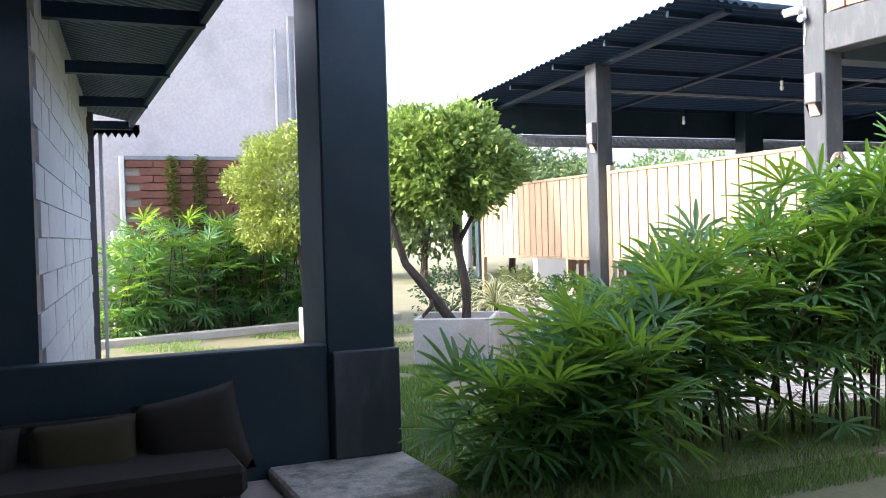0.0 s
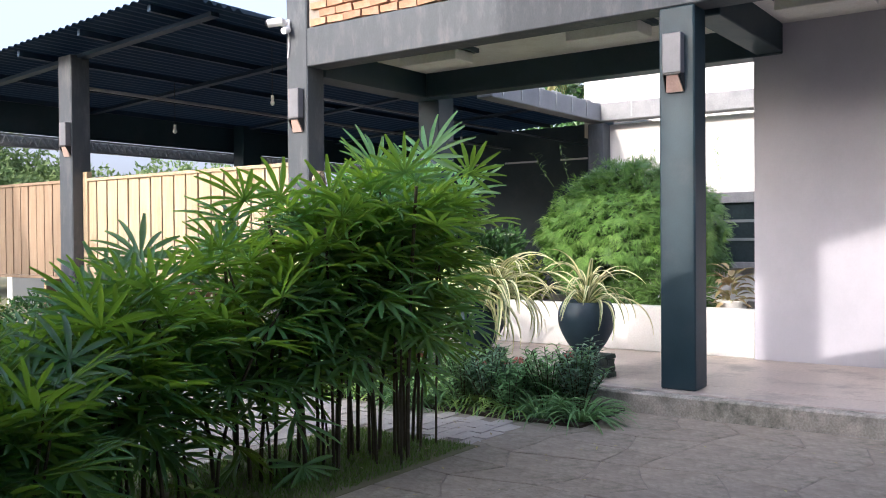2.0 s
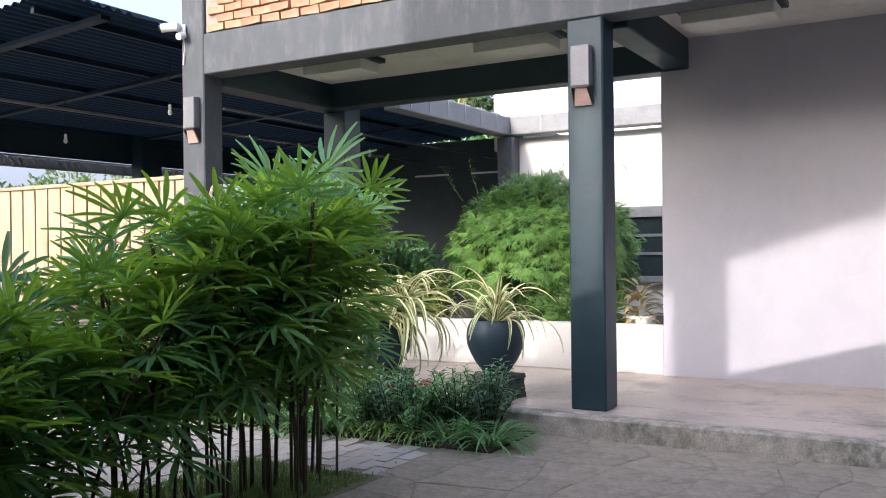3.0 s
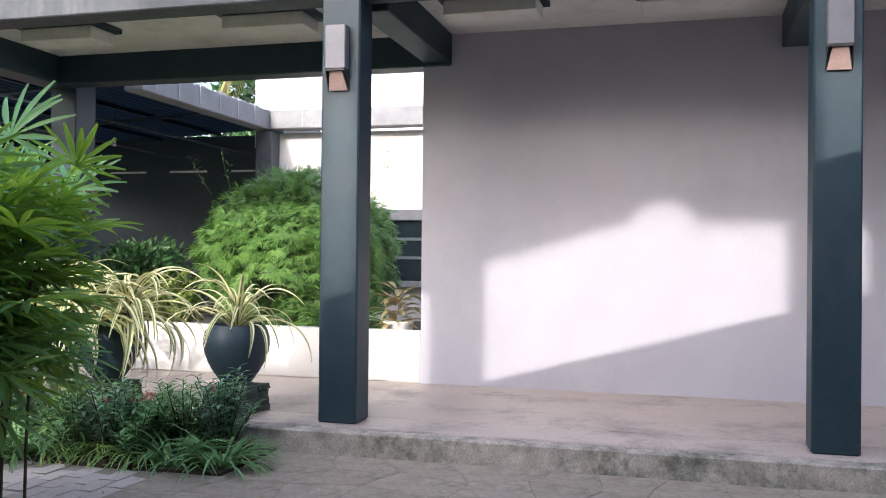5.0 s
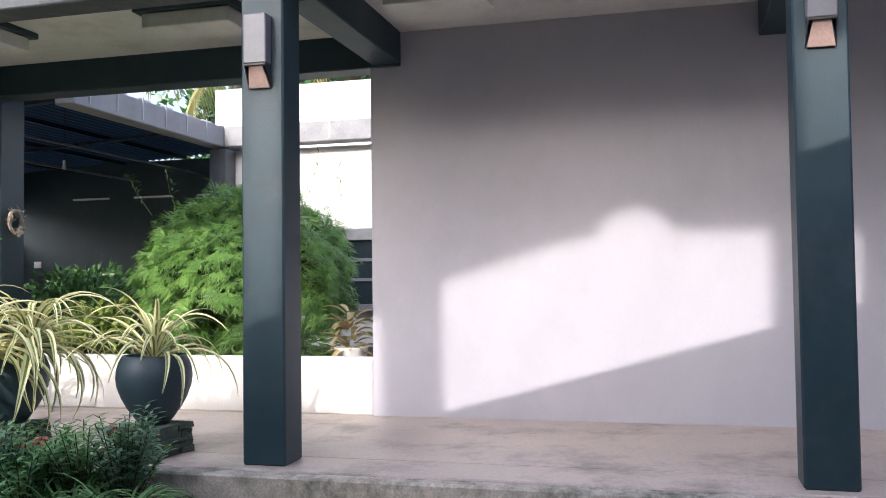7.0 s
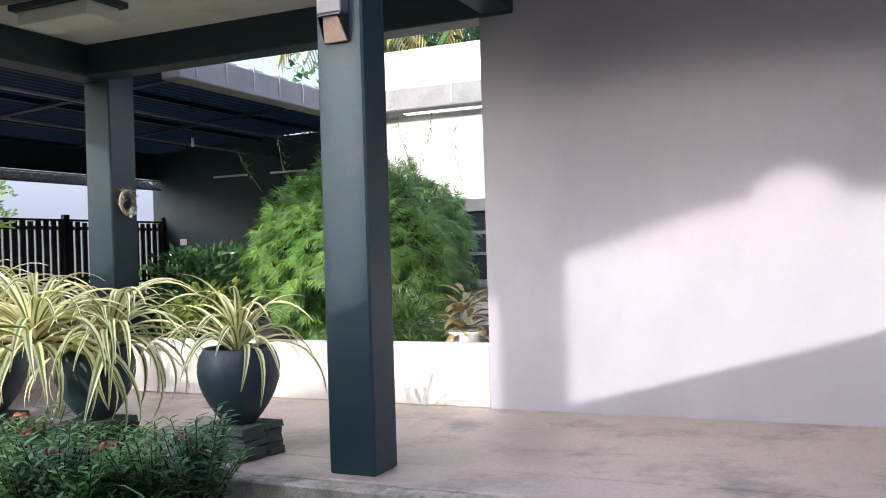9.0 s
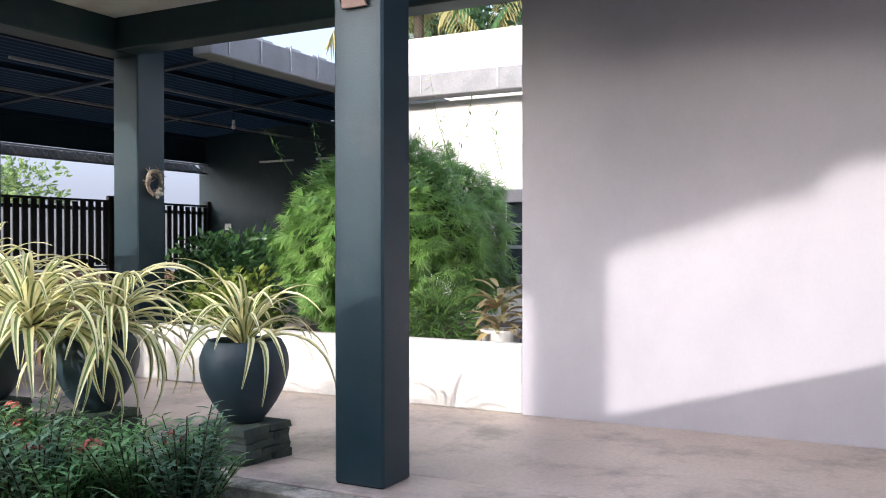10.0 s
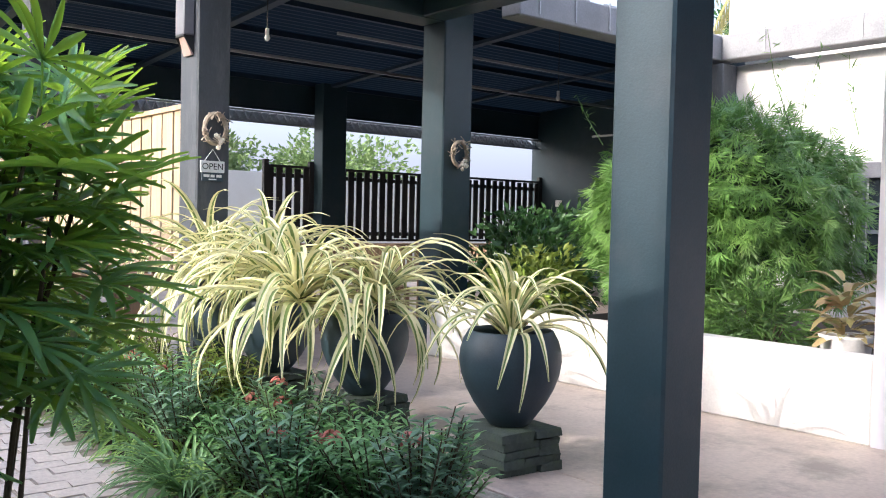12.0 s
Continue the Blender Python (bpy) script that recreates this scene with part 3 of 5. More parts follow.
# daylight slits under the roof, put in as white strips
for k, y in enumerate((12.4, 10.9, 9.4)):
    structure("light_gap", box(18.47, 18.498, y - 0.45, y + 0.45, 3.12, 3.16), M_PLASTIC, "white strip standing in for a slit of daylight above the dark wall", "batten")

# ---- stone stands and pots ----
def stone_stand(x, y, turn):
    t = thing("stone_stand", "stacked dark mossy slate block stand", "stand", pose(x, y, FLOOR_Z, 0, 0, turn), "stone stands of the pots")
    rnd = random.Random(int(y * 100))
    for layer in range(5):
        cut = rnd.uniform(-0.06, 0.06)
        for k, (a, b) in enumerate(((-0.175, cut - 0.002), (cut + 0.002, 0.175))):
            m = piece_mesh("stone", b - a, 0.35, 0.039, M_BLOCK, 0.006, layer * 7 + k)
            place("stone", m, pose((a + b) / 2 + rnd.uniform(-0.006, 0.006), rnd.uniform(-0.012, 0.012), 0.02 + layer * 0.04, 0, 0, rnd.uniform(-2, 2)), t)


POT_PROFILE = [(r * 0.83, z) for r, z in [(0.1, 0.0), (0.118, 0.008), (0.158, 0.05), (0.21, 0.11), (0.255, 0.18), (0.285, 0.25), (0.296, 0.31), (0.292, 0.36), (0.274, 0.41), (0.25, 0.445), (0.243, 0.455), (0.23, 0.455), (0.23, 0.43), (0.245, 0.39), (0.02, 0.385)]]
pots = []
for k, (x, y) in enumerate(((7.21, 3.6), (7.06, 4.6), (7.0, 5.5), (6.97, 6.2))):
    stone_stand(x, y, (-4, 6, 3, -5)[k])
    pots.append((x, y))

# ---- veranda where the walk begins ----
structure("floor_veranda", box(-6, 0.46, -2.4, 4.57, -0.2, 0.012), M_FLOOR, "smooth cement veranda floor", "floor")
structure("wall_parapet", box(-6, 0.828, 4.57, 4.71, 0, 0.737, 0.008), M_DARK, "low dark grey veranda parapet wall", "wall")
column("column_veranda", 0.83, 1.25, 4.59, 5.1, 0.0, 2.858, M_DARK, "wide square dark grey veranda column")
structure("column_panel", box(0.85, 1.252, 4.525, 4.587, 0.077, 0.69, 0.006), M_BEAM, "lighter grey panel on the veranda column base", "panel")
structure("column_base", box(0.47, 1.27, 3.77, 4.585, -0.1, 0.075, 0.015), M_KERB, "smooth cement base step of the column", "step")
def under_sun(y, z):
    """Where the sun ray that lands on the walkway wall at (y, z) passes the added roof's end."""
    return (y + 0.165 * 5.6, z + 0.46 * 5.6)


# unseen roof, sloped so its end draws the lower edge of the sun patch
r0, r1, r2 = under_sun(2.5, 0.1), under_sun(2.11, 0.25), under_sun(-3.2, 1.7)
slab("roof_veranda", [r0, r1, r2, (r2[0], r2[1] - 0.1), (r1[0], r1[1] - 0.1), (r0[0], r0[1] - 0.06)], -6, 3.4, M_DARK, "dark sloping roof, unseen, added to cut the sun patch from below")
structure("roof_veranda_edge", box(-6, 0.86, 3.5, 5.15, 2.86, 2.94), M_DARK, "dark flat roof piece, unseen, added to shade the veranda", "roof")
# unseen walls added to hold back sky light from south and veranda
structure("wall_veranda_south", box(-6, 9.4, -5.7, -5.5, 0, 5.5), M_HOUSE, "plain unseen wall added to block the southern sky", "wall")
structure("wall_veranda_back", box(-6, 1.4, -2.6, -2.4, 0, 3.9), M_HOUSE, "plain unseen wall added to keep the veranda dark", "wall")


def soft(w, d, h, mat, name, parent, at, seed):
    """A stuffed cushion with puffed faces and pinched corners."""
    bm = bmesh.new()
    bmesh.ops.create_grid(bm, x_segments=10, y_segments=10, size=0.5)
    top = bm.verts[:]
    for v in top:
        u, w_ = v.co.x * 2, v.co.y * 2
        puff = (1 - u ** 4) * (1 - w_ ** 4)
        v.co = Vector((v.co.x * w * (1 - 0.06 * (1 - w_ * w_)), v.co.y * d * (1 - 0.06 * (1 - u * u)), h / 2 * puff ** 0.6))
    geo = bmesh.ops.duplicate(bm, geom=bm.faces[:] + bm.edges[:] + bm.verts[:])
    for v in [g for g in geo["geom"] if isinstance(g, bmesh.types.BMVert)]:
        v.co.z = -v.co.z
    bmesh.ops.remove_doubles(bm, verts=bm.verts[:], dist=0.002)
    bmesh.ops.recalc_face_normals(bm, faces=bm.faces)
    return part(name, bm, mat, parent, smooth=True, at=at)


M_FABRIC = surf("brown_fabric", (0.016, 0.014, 0.01), (0.026, 0.02, 0.014), 6, 0.95, 0.3, 300)
M_FABRIC2 = surf("ochre_fabric", (0.035, 0.03, 0.011), (0.05, 0.04, 0.016), 6, 0.95, 0.3, 300)
bench = thing("sofa", "dark low sofa against the parapet", "sofa", pose(-0.75, 4.1, 0.012))
part("seat", box(-1.1, 0.95, -0.35, 0.3, 0.16, 0.3, 0.03), M_FABRIC, bench)
part("backrest", box(-1.1, 0.95, 0.3, 0.43, 0.1, 0.46, 0.03), M_FABRIC, bench)
for sx in (-1.05, 0.86):
    for sy in (-0.3, 0.33):
        part("leg", box(sx, sx + 0.06, sy, sy + 0.06, 0.0, 0.16), M_BLACKWOOD, bench)
c = thing("cushion", "dark brown scatter cushion leaning on the sofa back", "cushion", pose(0.03, 4.25, 0.36, 72, -10, 0), "sofa cushions")
soft(0.52, 0.46, 0.16, M_FABRIC, "cover", c, None, 1)
c = thing("cushion", "dark ochre scatter cushion on the sofa", "cushion", pose(-0.48, 4.23, 0.33, 68, -2, 0), "sofa cushions")
soft(0.5, 0.36, 0.15, M_FABRIC2, "cover", c, None, 2)
c = thing("cushion", "dark brown flat cushion on the sofa", "cushion", pose(-1.0, 4.25, 0.33, 68, 2, 0), "sofa cushions")
soft(0.48, 0.36, 0.15, M_FABRIC, "cover", c, None, 3)

M_AWN = surf("green_grey_sheet", (0.06, 0.075, 0.07), (0.09, 0.105, 0.095), 4, 0.35, 0.05, 50, metallic=0.3)
# dark sheet put where the recess beside the block wall lies in shade
structure("wall_dark_side", box(-3.2, -0.668, 4.712, 4.744, 0, 2.9), M_DARK, "dark panel standing in for the shaded recess beside the block wall", "wall")

# ---- block wall building with an awning ----
LB = pose(-0.66, 4.75, 0, 0, 0, -4.85)
bw = new("wall_block")
bw.matrix_basis = LB
tagged(bw, "pale grey block wall of the neighbouring building", "wall", kind="structure")
part("core", box(-0.2, -0.01, 0, 5.85, -0.1, 3.0), M_MORTAR, bw)
block_meshes = [piece_mesh("block", 0.02, 0.43, 0.19, M_BLOCKWALL, 0.002, k) for k in range(4)]
rnd = random.Random(9)
for row in range(15):
    for k in range(13):
        y = 0.22 + k * 0.445 + (0.2 if row % 2 else 0)
        if y < 5.7:
            place("block", rnd.choice(block_meshes), pose(-0.002 - rnd.uniform(0, 0.004), y, 0.1 + row * 0.198), bw)
structure("post_corner", box(-0.2, -0.1, 10.6, 10.7, 0, 2.85, 0.005), M_LAMPGREY, "blue-grey steel corner post", "post")
structure("post_corner_slim", box(-0.05, -0.01, 10.62, 10.66, 0, 2.6, 0.004), M_PIPE, "slim grey steel post", "post")
structure("brace", tube([(-0.75, 4.9, 2.75), (-0.68, 5.9, 2.12)], 0.05, 4), M_PIPE, "grey timber brace under the awning", "brace")
aw = new("awning")
tagged(aw, "green-grey corrugated metal awning with scalloped edge", "awning", kind="structure")
bm = bmesh.new()
prev = []
for k in range(300):
    y = 4.5 + k * 0.0217
    z = 0.012 if k % 4 in (1, 2) else -0.012
    prev.append((bm.verts.new((-0.9, y, 3.05 + z)), bm.verts.new((0.36, y, 2.8 + z))))
for a, b in zip(prev, prev[1:]):
    bm.faces.new((a[0], b[0], b[1], a[1]))
bmesh.ops.solidify(bm, geom=bm.faces[:], thickness=0.005)
part("sheet", bm, M_AWN, aw)
for y in (5.4, 7.2, 9.0, 10.85):
    part("joist", box(-0.6, 0.34, y - 0.04, y + 0.04, 2.68, 2.775), M_STEEL, aw)
part("edge_bar", box(0.3, 0.345, 4.5, 11.0, 2.7, 2.775), M_STEEL, aw)
bm = bmesh.new()
for k in range(8):
    x = -0.2 + k * 0.08
    vs = [bm.verts.new(p) for p in ((x, 11.0, 2.76), (x + 0.08, 11.0, 2.76), (x + 0.08, 11.0, 2.66), (x + 0.04, 11.0, 2.6), (x, 11.0, 2.66))]
    bm.faces.new(vs)
bmesh.ops.solidify(bm, geom=bm.faces[:], thickness=0.008)
part("scallop_board", bm, M_LAMPGREY, aw)

# ---- house wall, brick panel, pipes ----
structure("wall_house", box(-6, 3.7, 14.25, 14.5, 0, 6.4), M_HOUSE, "tall pale grey rendered house wall", "wall")
structure("house_eave", box(3.3, 4.05, 13.9, 14.7, 5.0, 5.16, 0.02), M_LAMPGREY, "grey roof eave of the house", "eave")
structure("house_downpipe_box", box(3.701, 3.95, 14.2, 14.5, 3.6, 4.9, 0.01), M_PIPE, "blue-grey boxed downpipe head", "pipe")
for k, (x, top) in enumerate(((2.9, 4.75), (3.12, 5.0), (3.24, 4.7))):
    structure("pipe", tube([(x, 14.2, 0.0), (x, 14.2, top), (x + (0.3 if k == 1 else 0.0), 14.2, top + 0.03)], 0.03, 8), M_PIPE, "grey conduit pipe on the house wall", "pipe")
panel = new("wall_brick_panel")
tagged(panel, "dark red brick garden panel with pale frame", "wall", kind="structure")
part("backing", box(0.44, 2.7, 13.63, 13.8, 0, 2.56), M_MORTAR, panel)
part("frame_post", box(0.38, 0.437, 13.58, 13.82, 0, 2.62), M_WHITE, panel)
part("frame_top", box(0.44, 2.7, 13.58, 13.82, 2.562, 2.62), M_BEAM2, panel)
red = [piece_mesh("brick", 0.37, 0.06, 0.098, M_REDBRICK, 0.006, k) for k in range(4)]
for row in range(12):
    for k in range(6):
        x = 0.65 + k * 0.39 - (0.19 if row % 2 else 0)
        if 0.6 < x < 2.6:
            place("brick", rnd.choice(red), pose(x, 13.62 - rnd.uniform(0, 0.012), 2.5 - row * 0.114, 0, 0, rnd.uniform(-1, 1)), panel)
structure("kerb_hedge", box(-2.6, 2.6, -0.09, 0.09, -0.1, 0.1, 0.012), M_BOXC, "pale concrete kerb before the hedge", "kerb").matrix_basis = pose(1.9, 12.25, 0, 0, 0, 14)
structure("wall_court_step", box(0.2, 0.4, 12.9, 13.3, 0, 1.5, 0.01), M_WHITE, "white stepped end of the garden wall", "wall")

# ---- square concrete planters ----
def planter_box(x, y, w, h, turn, label):
    t = thing("planter_box", label, "planter", pose(x, y, 0, 0, 0, turn), "square concrete planters")
    e, th = w / 2, 0.05
    for k in range(4):
        bm = box(-e, e - th, -e, -e + th, 0, h, 0.008)
        part("side", bm, M_BOXC, t, at=pose(0, 0, 0, 0, 0, 90 * k))
    part("soil", box(-e + th, e - th, -e + th, e - th, 0.02, h - 0.08), M_BED, t)
    return t


planter_box(3.32, 8.2, 0.82, 0.48, -32, "square pale concrete planter with orange soil stains")
planter_box(2.75, 11.0, 0.75, 0.4, -10, "square pale concrete planter on the lawn")
planter_box(4.35, 9.3, 0.75, 0.4, -10, "square pale concrete planter under striped leaves")

# ---- carport furniture ----
def garden_chair(x, y, turn):
    t = thing("garden_chair", "brown slatted wooden chair under the carport", "chair", pose(x, y, 0.06, 0, 0, turn), "carport chairs")
    for sx in (-0.24, 0.2):
        part("leg", box(sx, sx + 0.045, -0.24, -0.2, 0, 0.42), M_BROWNWOOD, t)
        part("leg", box(sx, sx + 0.045, 0.2, 0.24, 0, 0.95), M_BROWNWOOD, t)
    part("seat", box(-0.25, 0.25, -0.25, 0.198, 0.42, 0.455, 0.006), M_BROWNWOOD, t)
    for k in range(5):
        part("back_slat", box(-0.17 + k * 0.075, -0.13 + k * 0.075, 0.205, 0.225, 0.5, 0.9), M_BROWNWOOD, t)
    part("back_rail", box(-0.19, 0.195, 0.2, 0.24, 0.9, 0.96, 0.005), M_BROWNWOOD, t)


for x, y, a in ((9.9, 9.0, 30), (10.7, 9.4, -20), (11.9, 8.7, 80), (8.6, 9.6, 10)):
    garden_chair(x, y, a)
tb = thing("side_table", "dark side table with pale top in the carport", "table", pose(11.6, 8.0, 0.06))
part("tabletop", box(-0.35, 0.35, -0.3, 0.3, 0.7, 0.74, 0.006), M_WHITE, tb, "pale top")
part("cabinet", box(-0.3, 0.3, -0.25, 0.25, 0.0, 0.698, 0.006), M_DARK, tb)
tb = thing("wooden_table", "orange-brown wooden table in the carport", "table", pose(10.3, 8.4, 0.06))
part("tabletop", box(-0.5, 0.5, -0.4, 0.4, 0.68, 0.72, 0.006), M_BROWNWOOD, tb)
for sx in (-0.45, 0.39):
    for sy in (-0.35, 0.29):
        part("leg", box(sx, sx + 0.06, sy, sy + 0.06, 0, 0.679), M_BROWNWOOD, tb)
tb = thing("garden_bench", "weathered brown bench beside the picket fence", "bench", pose(7.0, 8.6, 0.06))
part("seat", box(-0.2, 0.15, -0.8, 0.8, 0.72, 0.77, 0.006), M_BROWNWOOD, tb)
for sy in (-0.7, 0.62):
    part("leg", box(-0.15, 0.1, sy, sy + 0.07, 0.0, 0.719), M_BROWNWOOD, tb)

# ---- plants ----
M_PALM = surf("palm_leaf", (0.06, 0.165, 0.08), (0.115, 0.25, 0.105), 5, 0.36, 0.1, 60, rand=0.45, translucent=0.37, passes=(0.4, 0.62, 0.035))
M_CANE = surf("palm_cane", (0.06, 0.05, 0.03), (0.11, 0.09, 0.055), 14, 0.9, 0.6, 70)
M_CREAM = surf("cream_leaf_edge", (0.74, 0.7, 0.36), (0.84, 0.8, 0.5), 6, 0.45, 0.05, 60, rand=0.15, translucent=0.25)
M_STRIPE = surf("green_leaf_stripe", (0.13, 0.2, 0.05), (0.22, 0.3, 0.08), 6, 0.45, 0.05, 60, rand=0.25, translucent=0.25)
M_BAMBOO = surf("bamboo_leaf", (0.1, 0.21, 0.045), (0.19, 0.33, 0.07), 4, 0.42, 0.0, 60, rand=0.55, translucent=0.25)
M_BUSH = surf("shrub_leaf", (0.05, 0.13, 0.04), (0.09, 0.19, 0.05), 4, 0.32, 0.0, 60, rand=0.4, translucent=0.22)
# leaf green darkened so that the colour itself carries foliage shade
M_DEEP = surf("shaded_leaf", (0.02, 0.05, 0.02), (0.04, 0.085, 0.03), 4, 0.5, 0.0, 60, rand=0.4, translucent=0.1)
M_YELLOWBUSH = surf("yellow_green_leaf", (0.16, 0.24, 0.04), (0.28, 0.34, 0.06), 3, 0.45, 0.0, 60, rand=0.35, translucent=0.3)
M_GOLD = surf("golden_green_leaf", (0.26, 0.34, 0.06), (0.4, 0.46, 0.09), 3, 0.45, 0.0, 60, rand=0.35, translucent=0.35)
M_CLIPPED = surf("clipped_tree_leaf", (0.16, 0.26, 0.05), (0.3, 0.4, 0.075), 3, 0.4, 0.0, 60, rand=0.4, translucent=0.28)
M_GRASS = surf("lawn_blade", (0.14, 0.25, 0.045), (0.22, 0.33, 0.07), 2, 0.6, 0.0, 60, rand=0.4, translucent=0.25)
M_IXORA = surf("glossy_bed_leaf", (0.16, 0.33, 0.12), (0.28, 0.45, 0.19), 4, 0.4, 0.0, 60, rand=0.4, translucent=0.25)
M_GREYLEAF = surf("grey_green_leaf", (0.15, 0.26, 0.16), (0.23, 0.36, 0.23), 4, 0.45, 0.0, 60, rand=0.3, translucent=0.22)
M_LILY = surf("strap_leaf", (0.14, 0.28, 0.09), (0.24, 0.39, 0.16), 5, 0.42, 0.0, 60, rand=0.35, translucent=0.25)
M_LIME = surf("lime_leaf", (0.24, 0.39, 0.09), (0.38, 0.52, 0.15), 5, 0.42, 0.0, 60, rand=0.35, translucent=0.3)
M_PURPLE = surf("purple_leaf", (0.16, 0.11, 0.14), (0.24, 0.18, 0.21), 5, 0.5, 0.0, 60, rand=0.3, translucent=0.15)
M_RED = surf("red_petal", (0.5, 0.13, 0.11), (0.62, 0.27, 0.22), 12, 0.6, 0.0, 60, rand=0.2, translucent=0.2)
M_CROTON = surf("brown_green_leaf", (0.45, 0.28, 0.15), (0.4, 0.41, 0.15), 6, 0.45, 0.0, 60, rand=0.4, translucent=0.2)
M_BARK = surf("dark_bark", (0.045, 0.035, 0.028), (0.08, 0.065, 0.05), 12, 0.9, 0.7, 60, bump_dist=0.02)
M_FAR = surf("far_leaf", (0.1, 0.16, 0.05), (0.17, 0.24, 0.08), 0.6, 0.6, 0.0, 20, rand=0.35, translucent=0.3)
M_STRAW = surf("straw_frond", (0.3, 0.28, 0.1), (0.42, 0.38, 0.16), 3, 0.6, 0.0, 40, rand=0.3, translucent=0.3)


class Leaves:
    """Collects blades into one mesh."""

    def __init__(self):
        self.v, self.f, self.m = [], [], []

    def blade(self, base, direction, length, width, droop=0.3, segs=4, strips=(0, 0), fold=0.15, side=None, base_w=0.35, tip=0.05, wide_at=0.4):
        d = Vector(direction).normalized()
        p = Vector(base)
        s = side if side is not None else d.cross(Vector((0, 0, 1)))
        if s.length < 1e-3:
            s = Vector((1, 0, 0))
        s = s.normalized()
        n = len(strips)
        start = len(self.v)
        for i in range(segs + 1):
            f = i / segs
            w = width * (base_w + (1 - base_w) * min(1, f / wide_at) if f < wide_at else 1 - (1 - tip) * ((f - wide_at) / (1 - wide_at)) ** 1.6)
            up = s.cross(d)
            for k in range(n + 1):
                o = k / n - 0.5
                self.v.append(tuple(p + s * (o * w) + up * (abs(o) * 2 - 0.5) * fold * w))
            d = (d + Vector((0, 0, -droop / segs * (0.6 + f)))).normalized()
            p = p + d * (length / segs)
        for i in range(segs):
            for k in range(n):
                a = start + i * (n + 1) + k
                self.f.append((a, a + 1, a + n + 2, a + n + 1))
                self.m.append(strips[k])

    def leaf(self, base, direction, length, width, side=None):
        """A small pointed leaf of two folded triangles."""
        d = Vector(direction).normalized()
        s = side if side is not None else d.cross(Vector((0, 0, 1)))
        s = s.normalized() if s.length > 1e-3 else Vector((1, 0, 0))
        b = Vector(base)
        a = len(self.v)
        mid = b + d * length * 0.45
        up = s.cross(d) * width * 0.2
        self.v += [tuple(b), tuple(mid + s * width / 2 + up), tuple(b + d * length), tuple(mid - s * width / 2 + up)]
        self.f += [(a, a + 1, a + 2), (a, a + 2, a + 3)]
        self.m += [0, 0]

    def mesh(self, name, mats):
        me = bpy.data.meshes.new(name)
        me.from_pydata(self.v, [], self.f)
        for m in (mats if isinstance(mats, (list, tuple)) else [mats]):
            me.materials.append(m)
        me.polygons.foreach_set("material_index", self.m)
        me.polygons.foreach_set("use_smooth", [True] * len(self.f))
        return me


# lady palms: canes with stalked fan leaves
def fan_mesh(seed):
    rnd = random.Random(seed)
    L = Leaves()
    stalk = 0.2 + rnd.uniform(0, 0.08)
    L.blade((0, 0, 0), (0, 1, 0.25), stalk, 0.008, 0.25, 3, (0, 0), 0.5, base_w=1, tip=1)
    tip = Vector((0, stalk * 0.96, stalk * 0.12))
    n = rnd.choice((9, 10, 11))
    for k in range(n):
        a = radians(-105 + 210 * k / (n - 1) + rnd.uniform(-5, 5))
        d = Vector((math.sin(a), math.cos(a), 0.12 + rnd.uniform(-0.08, 0.12)))
        ln = (0.37 - 0.08 * abs(a) / 1.8) * rnd.uniform(0.88, 1.08)
        L.blade(tip, d, ln, 0.036 * rnd.uniform(0.8, 1.15), 0.35 + rnd.uniform(-0.2, 0.35), 6, (0, 0), 0.4, base_w=0.3, tip=0.35, wide_at=0.5)
    return L.mesh("fan", M_PALM)


FANS = [fan_mesh(s) for s in range(7)]


def lady_palm(x, y, height, canes, spread, seed, label, group, leaves=8, low=0.35, low_leaves=2):
    rnd = random.Random(seed)
    t = thing("lady_palm", label, "palm", pose(x, y, 0), group)
    for c_ in range(canes):
        a, r = rnd.uniform(0, 6.28), spread * math.sqrt(rnd.uniform(0, 1))
        bx, by = r * math.cos(a), r * math.sin(a)
        h = (height - 0.25) * (1.0 if c_ < 3 else rnd.uniform(0.66, 1.0))
        lean = Vector((bx * 0.3 + rnd.uniform(-0.26, 0.26), by * 0.3 + rnd.uniform(-0.2, 0.2), 0))
        pts = [Vector((bx, by, -0.03)) + lean * f * f + Vector((0, 0, h * f)) for f in (0, 0.25, 0.5, 0.75, 1)]
        part("cane", tube(pts, rnd.uniform(0.008, 0.014), 6, taper=0.7), M_CANE, t)
        g = rnd.uniform(0, 360)
        for k in range(-low_leaves, leaves):
            f = rnd.uniform(0.18, 0.55) if k < 0 else low + (1 - low) * ((k + rnd.uniform(0, 0.7)) / leaves) ** 0.75
            p = Vector((bx, by, -0.03)) + lean * f * f + Vector((0, 0, h * f))
            g += 137.5 + rnd.uniform(-20, 20)
            tilt = (rnd.uniform(-55, 5) if k < 0 else -24 + 74 * (k / (leaves - 1)) ** 1.2) + rnd.uniform(-16, 16)
            ob = new("leaf", rnd.choice(FANS))
            ob.parent = t
            s = rnd.uniform(0.64, 0.95)
            ob.matrix_basis = pose(p.x, p.y, p.z) @ pose(0, 0, 0, 0, 0, g) @ pose(0, 0, 0, tilt, rnd.uniform(-25, 25), 0) @ Matrix.Diagonal((s, s, s, 1))
    return t


structure("bed_palms", box(1.3, 5.15, 3.35, 4.5, -0.1, 0.014), M_SOIL, "earth strip under the palm row", "soil")
PL = "green lady palm clump with fan leaves on dark canes"
